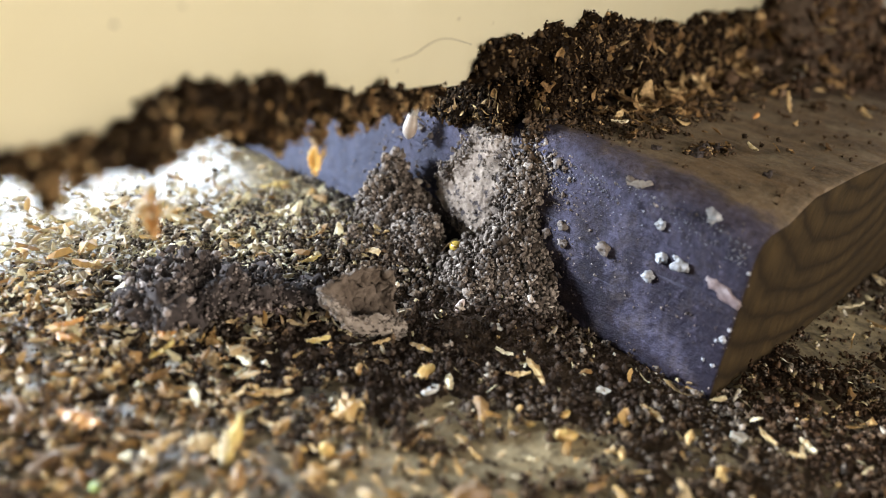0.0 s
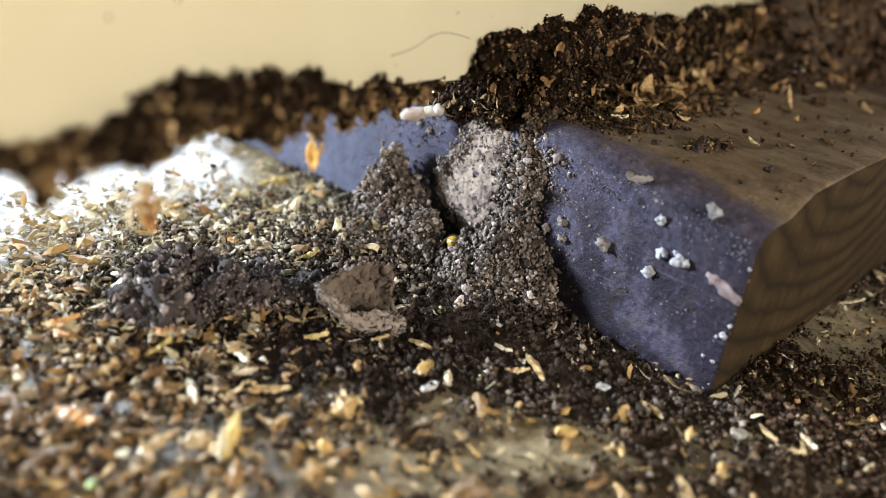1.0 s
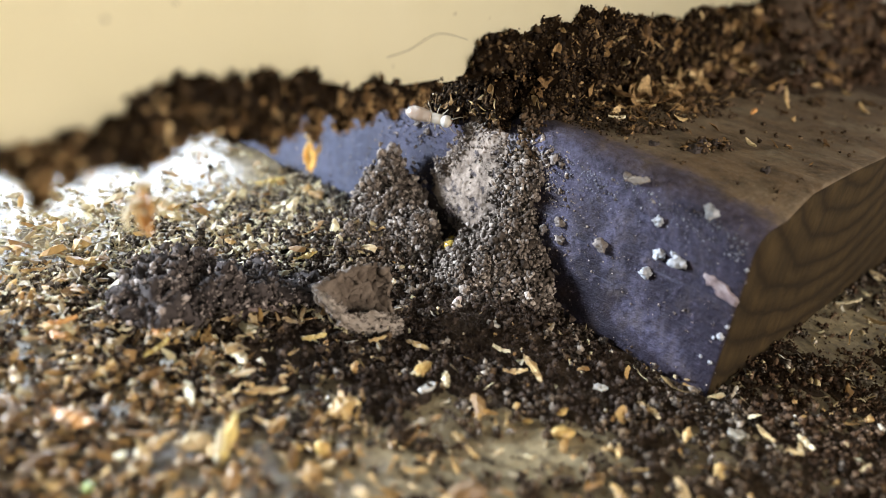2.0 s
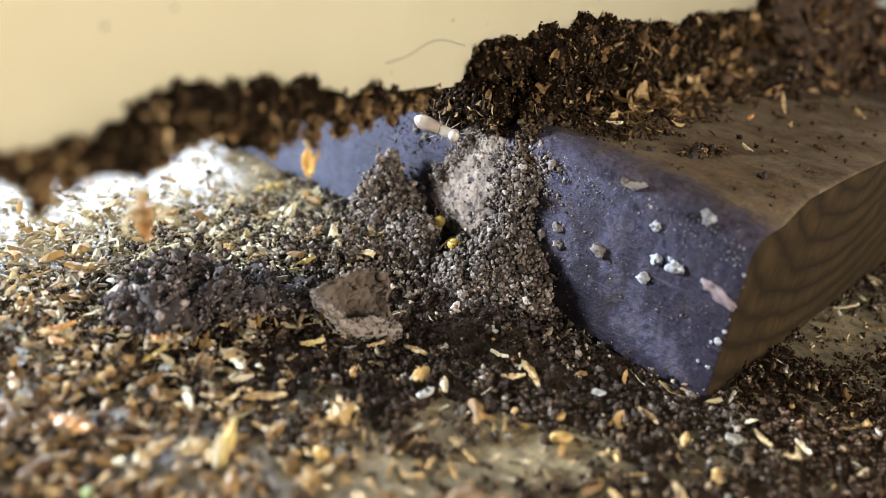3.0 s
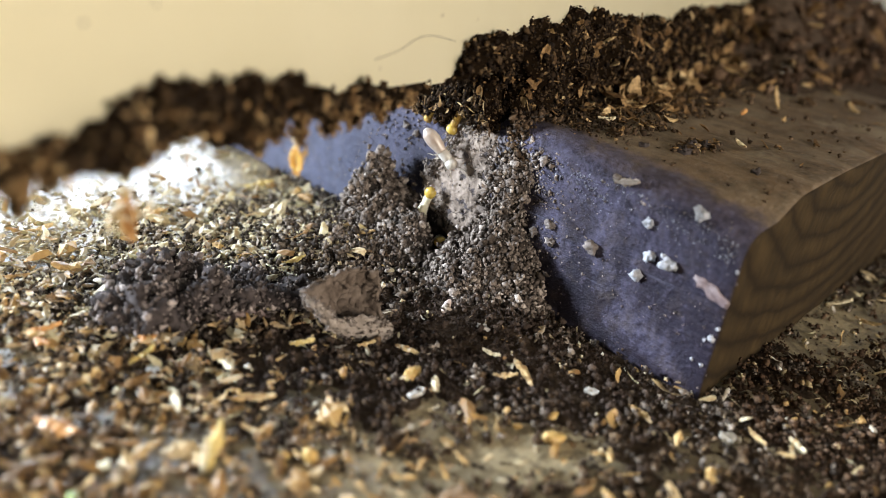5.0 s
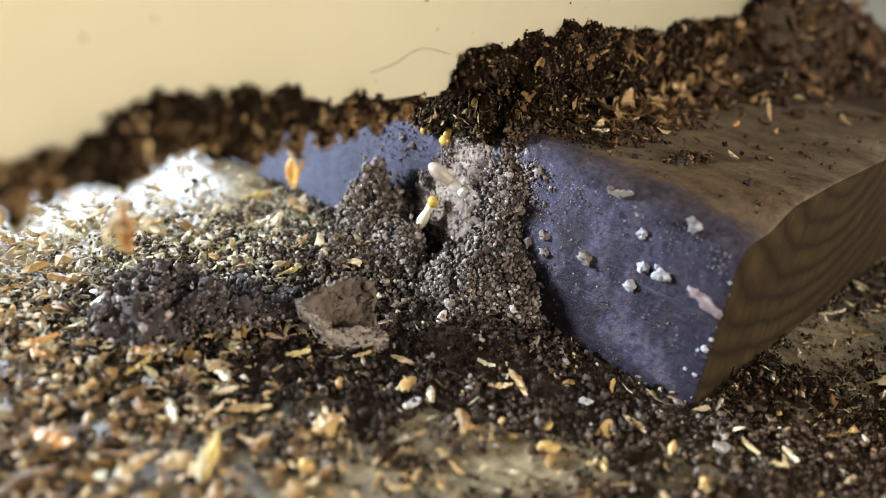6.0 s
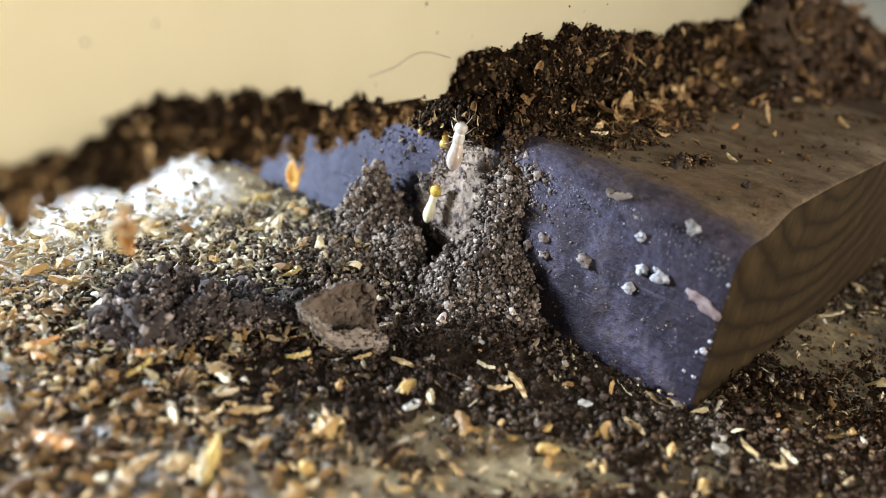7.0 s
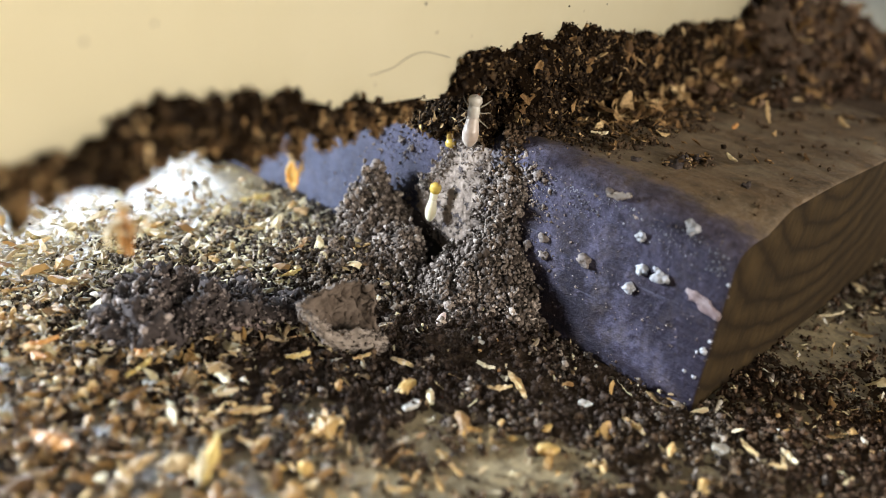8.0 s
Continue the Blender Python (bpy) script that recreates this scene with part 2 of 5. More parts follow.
CHALK = mat_grains("chalk_flecks", [(0, (0.065, 0.063, 0.080)), (0.5, (0.15, 0.15, 0.185)), (1, (0.32, 0.325, 0.365))])
CHAFF = mat_chaff()
CHAFF_PIECE = mat_chaff("chaff_piece", object_random, True)
WARM_LIT_CHAFF = mat_chaff("warm_lit_chaff", island_random, True)

# ---------------- mesh helpers ----------------
rng = np.random.default_rng(7)


def mesh_ob(name, bm, material, smooth=True):
    me = bpy.data.meshes.new(name)
    bm.to_mesh(me)
    bm.free()
    for p in me.polygons:
        p.use_smooth = smooth
    for m in material if isinstance(material, (list, tuple)) else (material,):
        me.materials.append(m)
    return new(name, me)


def part(name, bm, material, parent, label=""):
    ob = mesh_ob(name, bm, material)
    ob.parent = parent
    return tagged(ob, label)


def box(bm, x0, y0, z0, x1, y1, z1):
    m = Matrix.LocRotScale(((x0 + x1) / 2, (y0 + y1) / 2, (z0 + z1) / 2), None, (x1 - x0, y1 - y0, z1 - z0))
    return bmesh.ops.create_cube(bm, size=1, matrix=m)["verts"]


def roughen(bm, amount, scale, seed=0.0):
    off = Vector((seed, seed * 1.7, -seed))
    bm.normal_update()
    moves = [(v, v.normal * amount * (noise.fractal(v.co * scale + off, 0.8, 2.1, 5)) ) for v in bm.verts]
    for v, d in moves:
        v.co += d


def thicken(bm, depth):
    """Gives an open sheet an underside and a rim."""
    bm.normal_update()
    rim = [(e.verts[0], e.verts[1], e.link_faces[0]) for e in bm.edges if len(e.link_faces) == 1]
    under = {v: bm.verts.new(v.co - v.normal * depth) for v in list(bm.verts)}
    for f in list(bm.faces):
        bm.faces.new([under[v] for v in reversed(f.verts)])
    for a, b, f in rim:
        vs = list(f.verts)
        if vs[(vs.index(a) + 1) % len(vs)] is not b:
            a, b = b, a
        bm.faces.new((b, a, under[a], under[b]))
    bm.normal_update()


def grain_shapes(count, seed):
    """Unit crumb shapes: three jagged eight-sided lumps grown together."""
    r = np.random.default_rng(seed)
    corner = np.array([(1, 0, 0), (-1, 0, 0), (0, 1, 0), (0, -1, 0), (0, 0, 1), (0, 0, -1)], float)
    tri = np.array([(0, 2, 4), (2, 1, 4), (1, 3, 4), (3, 0, 4), (2, 0, 5), (1, 2, 5), (3, 1, 5), (0, 3, 5)])
    shapes = []
    for _ in range(count):
        lumps3 = []
        for k in range(3):
            q, _r = np.linalg.qr(r.normal(size=(3, 3)))
            size = (0.95, 0.72, 0.58)[k] * r.uniform(0.8, 1.15)
            lumps3.append((corner * r.uniform(0.35, 1.55, (6, 1)) * size) @ q + r.normal(size=3) * (0.0, 0.55, 0.7)[k])
        shapes.append(np.concatenate(lumps3))
    return shapes, np.concatenate([tri, tri + 6, tri + 12])


def clot_shapes(count, seed):
    """Rounder unit crumbs for the nearest mud: three uneven twenty-sided lumps grown together."""
    r = np.random.default_rng(seed)
    bm = bmesh.new()
    bmesh.ops.create_icosphere(bm, subdivisions=1, radius=1)
    ball = np.array([v.co[:] for v in bm.verts])
    tri = np.array([[v.index for v in f.verts] for f in bm.faces])
    bm.free()
    shapes = []
    for _ in range(count):
        lumps3 = []
        for k in range(3):
            q, _r = np.linalg.qr(r.normal(size=(3, 3)))
            size = np.array([1.0, r.uniform(0.6, 1.0), r.uniform(0.5, 0.9)]) * (0.85, 0.62, 0.5)[k] * r.uniform(0.8, 1.2)
            lumps3.append((ball * r.uniform(0.42, 1.45, (len(ball), 1)) * size) @ q + r.normal(size=3) * (0.0, 0.58, 0.74)[k])
        shapes.append(np.concatenate(lumps3))
    return shapes, np.concatenate([tri + k * len(ball) for k in range(3)])


def flake_shapes(count, seed):
    """Unit husk shapes: thin pointed shells, cupped and twisted, length 2 along x."""
    r = np.random.default_rng(seed)
    shapes = []
    xs = np.array([-1, -0.6, 0.0, 0.6, 1.0])
    for k in range(count):
        sort = k % 4
        wide = (r.uniform(0.2, 0.42), r.uniform(0.35, 0.75), r.uniform(0.06, 0.12), r.uniform(0.25, 0.6))[sort]
        ends = (0.12, 0.55, 0.8, 0.35)[sort]
        base = np.array([ends * r.uniform(0.5, 1.2), 0.8, 1.0, 0.8, ends * r.uniform(0.5, 1.2)]) * wide
        wl, wr = base * r.uniform(0.5, 1.35, 5), base * r.uniform(0.5, 1.35, 5)
        jig = xs + r.uniform(-0.12, 0.12, 5)
        cup, bend, twist = r.uniform(0.1, 0.7), r.uniform(-0.3, 0.4), r.uniform(-0.9, 0.9)
        top, low = [], []
        for x, a1, a2 in zip(jig, wl, wr):
            for s in (-1, 0, 1):
                h = a1 if s < 0 else a2
                y, z = s * h, (cup * wide * (1 - s * s) * (1 - 0.6 * x * x) + bend * x * x + r.uniform(-0.04, 0.04))
                a = twist * x
                p = np.array([x + 0.1 * s * r.uniform(-1, 1), y * math.cos(a) - z * math.sin(a), y * math.sin(a) + z * math.cos(a)])
                top.append(p)
                low.append(p - np.array([0, 0, 0.03 + 0.03 * (s == 0)]))
        shapes.append(np.array(top + low))
    f = []
    for i in range(4):
        for j in range(2):
            a = i * 3 + j
            f += [(a, a + 3, a + 4), (a, a + 4, a + 1), (a + 15, a + 19, a + 18), (a + 15, a + 16, a + 19)]
    rim = [0, 1, 2, 5, 8, 11, 14, 13, 12, 9, 6, 3]
    for a, c in zip(rim, rim[1:] + rim[:1]):
        f += [(a, c, c + 15), (a, c + 15, a + 15)]
    return shapes, np.array(f)


GRAINS, GRAIN_FACES = grain_shapes(48, 3)
CLOTS, CLOT_FACES = clot_shapes(36, 5)
FLAKES, FLAKE_FACES = flake_shapes(40, 4)


def random_turns(n, tilt=math.pi, r=rng):
    """n rotation matrices: any heading, leaning by up to tilt."""
    a, b, c = r.uniform(0, 2 * math.pi, n), r.uniform(-tilt, tilt, n), r.uniform(-tilt, tilt, n)
    ca, sa, cb, sb, cc, sc = np.cos(a), np.sin(a), np.cos(b), np.sin(b), np.cos(c), np.sin(c)
    z = np.zeros(n)
    o = np.ones(n)
    rz = np.stack([ca, -sa, z, sa, ca, z, z, z, o], 1).reshape(n, 3, 3)
    ry = np.stack([cb, z, sb, z, o, z, -sb, z, cb], 1).reshape(n, 3, 3)
    rx = np.stack([o, z, z, z, cc, -sc, z, sc, cc], 1).reshape(n, 3, 3)
    return rz @ ry @ rx


def scatter(name, places, sizes, turns, shapes, faces, material, parent=None, label="", category="", kind="stuff"):
    """Many small solid pieces joined into one mesh."""
    n = len(places)
    pick = rng.integers(0, len(shapes), n)
    verts = np.einsum("nij,nkj->nki", turns, np.array(shapes)[pick] * sizes[:, None, None]) + places[:, None, :]
    k = verts.shape[1]
    allf = (faces[None] + (np.arange(n) * k)[:, None, None]).reshape(-1, 3)
    me = bpy.data.meshes.new(name)
    me.vertices.add(n * k)
    me.vertices.foreach_set("co", verts.astype(np.float32).ravel())
    me.loops.add(len(allf) * 3)
    me.loops.foreach_set("vertex_index", allf.astype(np.int32).ravel())
    me.polygons.add(len(allf))
    me.polygons.foreach_set("loop_start", np.arange(0, len(allf) * 3, 3, dtype=np.int32))
    me.polygons.foreach_set("loop_total", np.full(len(allf), 3, dtype=np.int32))
    me.polygons.foreach_set("use_smooth", np.full(len(allf), faces is not FLAKE_FACES))
    me.update(calc_edges=True)
    me.materials.append(material)
    ob = new(name, me)
    ob.parent = parent
    return tagged(ob, label, category, "", kind)


def tube_loops(bm, loops, sides=40):
    """A closed skin over loops given as (centre, radius x, radius y)."""
    rings = []
    for (cx, cy, cz), rx, ry in loops:
        rings.append([bm.verts.new((cx + rx * math.cos(a), cy + ry * math.sin(a), cz)) for a in np.linspace(0, 2 * math.pi, sides, endpoint=False)])
    for a, b in zip(rings, rings[1:]):
        for i in range(sides):
            j = (i + 1) % sides
            bm.faces.new((a[i], a[j], b[j], b[i]))
    bm.faces.new(rings[0][::-1])
    bm.faces.new(rings[-1])


def smooth_loops(rows, steps):
    """Rows of (z, cx, cy, rx, ry), filled in evenly."""
    rows = np.array(rows, float)
    zs = np.linspace(rows[0, 0], rows[-1, 0], steps)
    c = [np.interp(zs, rows[:, 0], rows[:, k]) for k in range(1, 5)]
    return [((c[0][i], c[1][i], zs[i]), c[2][i], c[3][i]) for i in range(steps)]


def on_skin(ob, count, r=rng):
    """Evenly random places on a mesh, with their normals."""
    me = ob.data
    me.calc_loop_triangles()
    tri = np.array([t.vertices[:] for t in me.loop_triangles])
    co = np.array([v.co[:] for v in me.vertices])
    a, b, c = co[tri[:, 0]], co[tri[:, 1]], co[tri[:, 2]]
    nrm = np.cross(b - a, c - a)
    area = np.linalg.norm(nrm, axis=1)
    i = r.choice(len(tri), count, p=area / area.sum())
    u, v = r.random(count), r.random(count)
    flip = u + v > 1
    u[flip], v[flip] = 1 - u[flip], 1 - v[flip]
    return a[i] + u[:, None] * (b - a)[i] + v[:, None] * (c - a)[i], nrm[i] / area[i][:, None]


# ---------------- large structure ----------------
SLOPE = 0.105        # the cream board runs y = BOARD_Y + SLOPE * x
BOARD_Y = 0.039
H = 0.027            # height of the block


def floor_and_room():
    bm = bmesh.new()
    box(bm, -2.0, -1.5, -0.03, 2.0, 2.0, 0)
    tagged(mesh_ob("floor", bm, FLOOR, False), "worn cream painted floor, stained and scuffed", "floor", kind="structure")
    bm = bmesh.new()
    box(bm, -2.1, -1.5, 0, -2.0, 2.0, 2.4)
    tagged(mesh_ob("wall_west", bm, ROOM, False), "plain grey-brown plaster room wall", "wall", kind="structure")
    # unseen wall, opened so that sky light brightens the floor beyond
    bm = bmesh.new()
    box(bm, 2.0, -1.5, 0, 2.1, 0.1, 2.4)
    box(bm, 2.0, 1.0, 0, 2.1, 2.0, 2.4)
    box(bm, 2.0, 0.1, 2.0, 2.1, 1.0, 2.4)
    tagged(mesh_ob("wall_east", bm, ROOM, False), "unseen grey-brown plaster wall with an opening added for sky light", "wall", kind="structure")
    bm = bmesh.new()
    box(bm, -2.1, 2.0, 0, -1.95, 2.1, 2.4)
    box(bm, -1.35, 2.0, 0, 0.05, 2.1, 2.4)
    box(bm, -1.95, 2.0, 0.88, -1.35, 2.1, 2.4)
    box(bm, -1.95, 2.0, 0, -1.35, 2.1, 0.24)
    box(bm, 1.45, 2.0, 0, 2.1, 2.1, 2.4)
    box(bm, 0.05, 2.0, 1.25, 1.45, 2.1, 2.4)
    box(bm, 0.05, 2.0, 0, 1.45, 2.1, 0.25)
    tagged(mesh_ob("wall_north", bm, ROOM, False), "plaster wall with two low window openings", "wall", kind="structure")
    bm = bmesh.new()
    box(bm, -2.1, -1.6, 0, -0.75, -1.5, 2.4)
    box(bm, 0.5, -1.6, 0, 2.1, -1.5, 2.4)
    box(bm, -0.75, -1.6, 0, 0.5, -1.5, 0.08)
    box(bm, -0.75, -1.6, 0.7, 0.5, -1.5, 2.4)
    tagged(mesh_ob("wall_south", bm, ROOM, False), "unseen plaster wall with an opening for the added fill", "wall", kind="structure")
    bm = bmesh.new()
    box(bm, -2.1, -1.6, 2.4, 2.1, 2.1, 2.5)
    tagged(mesh_ob("ceiling", bm, ROOM, False), "plain plaster ceiling", "ceiling", kind="structure")


floor_and_room()


def worn(x, y):
    """How far the block's top is worn down towards its corner."""
    u = np.clip((x - 0.006) / 0.0085, 0, 1)
    corner = 0.0026 * (1 - u * u * (3 - 2 * u)) + 0.0007 * np.clip((0.03 - x) / 0.018, 0, 1)
    return corner * np.exp(-np.maximum(y, 0) / 0.010)


def wood_block():
    thing = tagged(new("wood_block"), "brown wooden block with blue-washed long face and bare end grain", "wood block")
    bm = bmesh.new()
    v = box(bm, 0, 0, 0, 0.10, 0.114, H)
    long_edges = [e for e in bm.edges if all(abs(w.co.x) < 1e-6 and w.co.z > H - 1e-6 for w in e.verts)]
    bmesh.ops.bevel(bm, geom=long_edges, offset=0.0042, segments=5, profile=0.5, affect="EDGES")
    rest = [e for e in bm.edges if all(abs(w.co.y) < 1e-6 for w in e.verts) or (abs(e.verts[0].co.x - e.verts[1].co.x) < 1e-6 and abs(e.verts[0].co.z - e.verts[1].co.z) < 1e-6 and e.verts[0].co.z < 1e-4)]
    bmesh.ops.bevel(bm, geom=rest, offset=0.0006, segments=2, profile=0.5, affect="EDGES")
    for _ in range(3):
        bmesh.ops.subdivide_edges(bm, edges=[e for e in bm.edges if e.calc_length() > 0.0035], cuts=2, use_grid_fill=True)
    for v in bm.verts:
        v.co.z -= worn(v.co.x, v.co.y) * max(0.0, v.co.z / H) ** 3
    roughen(bm, 0.00035, 160)
    bm.normal_update()
    for f in bm.faces:
        f.material_index = 1 if f.normal.y < -0.75 else 0
    part("body", bm, [BLOCK, BLOCK_END], thing)
    return thing


def cream_board():
    thing = tagged(new("cream_board"), "cream painted board standing upright on the wooden block", "board")
    bm = bmesh.new()
    box(bm, -0.45, 0, 0.0335, 0.1075, 0.018, 0.62)
    bmesh.ops.bevel(bm, geom=list(bm.edges), offset=0.0008, segments=2, affect="EDGES")
    part("panel", bm, PANEL, thing)
    thing.matrix_world = Matrix.Translation((0, BOARD_Y, 0)) @ Matrix.Rotation(math.atan(SLOPE), 4, "Z")
    return thing


wood_block()
cream_board()

# ---------------- loose soil and chaff on the floor ----------------


def swell(x, y, cx, cy, rx, ry):
    return np.exp(-(((x - cx) / rx) ** 2 + ((y - cy) / ry) ** 2))


def lumps(x, y, scale, seed):
    r = np.random.default_rng(seed)
    out = np.zeros_like(x)
    for k in range(7):
        a, p = r.uniform(0, math.pi, 1)[0], r.uniform(0, 6.28, 1)[0]
        f = scale * r.uniform(0.5, 1.6)
        out += np.sin((x * math.cos(a) + y * math.sin(a)) * f + p + 1.5 * np.sin((y * math.cos(a) - x * math.sin(a)) * f * 0.7 + p * 2))
    return out / 7


BARE = [(-0.0597, 0.0276, 0.006, 0.004), (-0.0545, 0.0237, 0.006, 0.004), (-0.030, 0.0083, 0.0035, 0.002), (-0.0235, 0.0045, 0.004, 0.002), (-0.0271, 0.0134, 0.0025, 0.002), (0.041, -0.0005, 0.008, 0.004), (-0.062, 0.029, 0.007, 0.005), (-0.0415, 0.0145, 0.010, 0.006), (-0.026, 0.0075, 0.006, 0.005), (-0.0396, 0.030, 0.006, 0.003),
        (-0.0365, 0.0445, 0.003, 0.002), (0.036, -0.0055, 0.009, 0.005), (0.036, -0.0055, 0.006, 0.0035), (0.050, -0.0075, 0.008, 0.004), (0.050, -0.0075, 0.006, 0.003), (-0.031, 0.020, 0.004, 0.004),
        (-0.045, 0.112, 0.022, 0.014), (-0.052, 0.088, 0.006, 0.004), (-0.060, 0.100, 0.014, 0.016), (-0.02, 0.120, 0.014, 0.012), (-0.04, 0.100, 0.010, 0.008)]
FAR = [(-0.010, 0.101, 0.013, 0.011), (-0.026, 0.100, 0.012, 0.008), (-0.045, 0.113, 0.030, 0.021), (-0.062, 0.100, 0.018, 0.018), (-0.016, 0.110, 0.018, 0.020)]


def cover(x, y):
    """How thickly soil lies, from 0 (bare) to 1."""
    c = 0.62 + 0.5 * lumps(x, y, 260, 11) + 0.55 * lumps(x, y, 900, 12)
    c = c + 0.8 * swell(x, y, -0.012, 0.030, 0.022, 0.02) + 0.6 * swell(x, y, -0.022, 0.055, 0.03, 0.02) + 0.5 * swell(x, y, 0.01, -0.02, 0.03, 0.02)
    for cx, cy, rx, ry in BARE:
        c = c - 0.75 * swell(x, y, cx, cy, rx, ry)
    for cx, cy, rx, ry in FAR:
        c = c - 1.2 * swell(x, y, cx, cy, rx, ry)
    c = c + 0.7 * swell(x, y, -0.030, 0.027, 0.009, 0.007) + 0.5 * swell(x, y, -0.014, 0.014, 0.010, 0.008)
    # soil strip drawing the dark shadow line along the block's far foot
    c = c + 0.9 * np.exp(-(x / 0.0022) ** 2) * (y > 0.07)
    return np.clip(c, 0, 1)


def ground(x, y):
    """Height of the loose layer over the floor."""
    h = 0.0011 * cover(x, y) + 0.0003 * lumps(x, y, 1500, 13)
    h = h + 0.0034 * swell(x, y, -0.014, 0.058, 0.013, 0.012) + 0.0030 * swell(x, y, -0.009, 0.030, 0.008, 0.014)
    h = h + 0.0008 * swell(x, y, -0.040, 0.053, 0.012, 0.006) + 0.0012 * swell(x, y, -0.03, 0.045, 0.012, 0.008)
    foot = np.minimum(1, swell(x, y, -0.001, 0.006, 0.0055, 0.017) * 1.2)
    return (h - 0.0006) * (1 - 0.85 * foot) + 0.00032 * foot


def in_block(x, y, pad=0.0):
    return (x > -pad) & (y > -pad) & (x < 0.12) & (y < 0.1145 + pad)


def soil_bed():
    xs, ys = np.linspace(-0.115, 0.115, 420), np.linspace(-0.055, 0.15, 375)
    gx, gy = np.meshgrid(xs, ys, indexing="ij")
    h = ground(gx, gy) + 0.0003 * lumps(gx, gy, 3600, 14) * cover(gx, gy) + 0.00035 * lumps(gx, gy, 2100, 15) * cover(gx, gy)
    fade = np.minimum(1, np.minimum.reduce([gx + 0.115, 0.115 - gx, gy + 0.055, 0.15 - gy]) / 0.006)
    h = np.where(fade < 1, h * fade - 0.001 * (1 - fade), h) - 0.00025
    verts = np.stack([gx, gy, h], -1).reshape(-1, 3)
    nx, ny = gx.shape
    i = (np.arange(nx - 1)[:, None] * ny + np.arange(ny - 1)[None]).ravel()
    me = bpy.data.meshes.new("soil_layer")
    me.from_pydata(verts.tolist(), [], np.stack([i, i + ny, i + ny + 1, i + 1], 1).tolist())
    me.materials.append(BED)
    for p in me.polygons:
        p.use_smooth = True
    tagged(new("soil_layer", me), "thin layer of fine grey-brown soil dust on the floor", "soil", kind="stuff")


def floor_points(count, weight, r):
    out = np.zeros((0, 2))
    while len(out) < count:
        p = np.stack([r.uniform(-0.085, 0.10, count), r.uniform(-0.04, 0.125, count)], 1)
        u = p[:, 0] * 0.755 + p[:, 1] * 0.656
        keep = (r.random(count) < weight(p[:, 0], p[:, 1])) & ~in_block(p[:, 0], p[:, 1]) & (u > -0.055)
        out = np.concatenate([out, p[keep]])
    return out[:count]


def dark_foot(x, y):
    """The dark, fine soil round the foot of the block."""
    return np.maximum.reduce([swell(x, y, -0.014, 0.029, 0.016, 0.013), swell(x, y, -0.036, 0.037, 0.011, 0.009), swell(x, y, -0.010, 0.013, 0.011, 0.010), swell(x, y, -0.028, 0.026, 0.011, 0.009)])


def loose_soil():
    r = np.random.default_rng(21)
    p = floor_points(33000, lambda x, y: (1 - 0.25 * swell(x, y, -0.001, 0.004, 0.004, 0.014)) * np.clip(cover(x, y) ** 1.3 * np.where(x > 0.004, 0.85, 1.0) * (1 - 0.45 / (1 + np.exp((x * 0.656 - y * 0.755 + 0.062) / 0.008))), 0.015 + 0.08 * (y < 0.075), 1), r)
    s = 0.00018 * np.exp(r.normal(0, 0.6, len(p))).clip(0.3, 3.6)
    z = ground(p[:, 0], p[:, 1]) + s * r.uniform(0.2, 1.9, len(p))
    z = np.maximum(z, s * 0.6)
    right = p[:, 0] - 0.7 * p[:, 1] > 0.006
    dark = ~right & (r.random(len(p)) < 1.7 * dark_foot(p[:, 0], p[:, 1]))
    front = ~right & ~dark & (r.random(len(p)) < 1.05 - far_share(p[:, 0] + 0.004, p[:, 1]))
    places = np.column_stack([p, z])
    for name, pick, mat, label in (("dark_soil_pellets", dark, FOOT_SOIL, "fine dark soil pellets round the foot of the block"), ("soil_pellets", ~right & ~front & ~dark, FLOOR_SOIL, "grey-brown soil pellets strewn over the floor"), ("loam_crumbs", front, LOAM, "mid-brown loam crumbs strewn over the floor"), ("brown_soil_pellets", right, RUST_SOIL, "dark brown soil crumbs strewn over the floor")):
        shapes, faces = (CLOTS, CLOT_FACES) if mat in (FOOT_SOIL, LOAM) else (GRAINS, GRAIN_FACES)
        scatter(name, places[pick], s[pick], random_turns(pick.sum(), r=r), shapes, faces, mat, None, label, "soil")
    # larger clods, each a few pellets grown together
    p = floor_points(2100, lambda x, y: (0.06 + 0.5 * (lumps(x, y, 520, 17) > 0.05)) * np.clip(1.15 * cover(x, y), 0.0, 1) * (1 - 0.85 * swell(x, y, -0.001, 0.004, 0.005, 0.015)) * np.where(x > 0.004, 0.3, 1.0) * (1 - 0.93 * dark_foot(x, y)) * (1 - 0.7 * swell(x, y, 0.0, -0.012, 0.03, 0.016)), r)
    q = np.concatenate([p + r.normal(0, 0.00042, p.shape) for _ in range(3)])
    s = 0.00040 * np.exp(r.normal(0, 0.35, len(q))).clip(0.5, 2.0)
    z = ground(q[:, 0], q[:, 1]).clip(0, 1) + s * r.uniform(0.3, 1.5, len(q))
    ok = ~in_block(q[:, 0], q[:, 1])
    front = r.random(len(q)) < 1 - far_share(q[:, 0] + 0.004, q[:, 1])
    for name, pick, mat, label in (("soil_clods", ok & ~front, FLOOR_SOIL, "grey-brown soil clods among the chaff"), ("loam_clods", ok & front, LOAM, "mid-brown loam clods among the chaff")):
        scatter(name, np.column_stack([q, z])[pick], s[pick], random_turns(pick.sum(), r=r), GRAINS, GRAIN_FACES, mat, None, label, "soil")


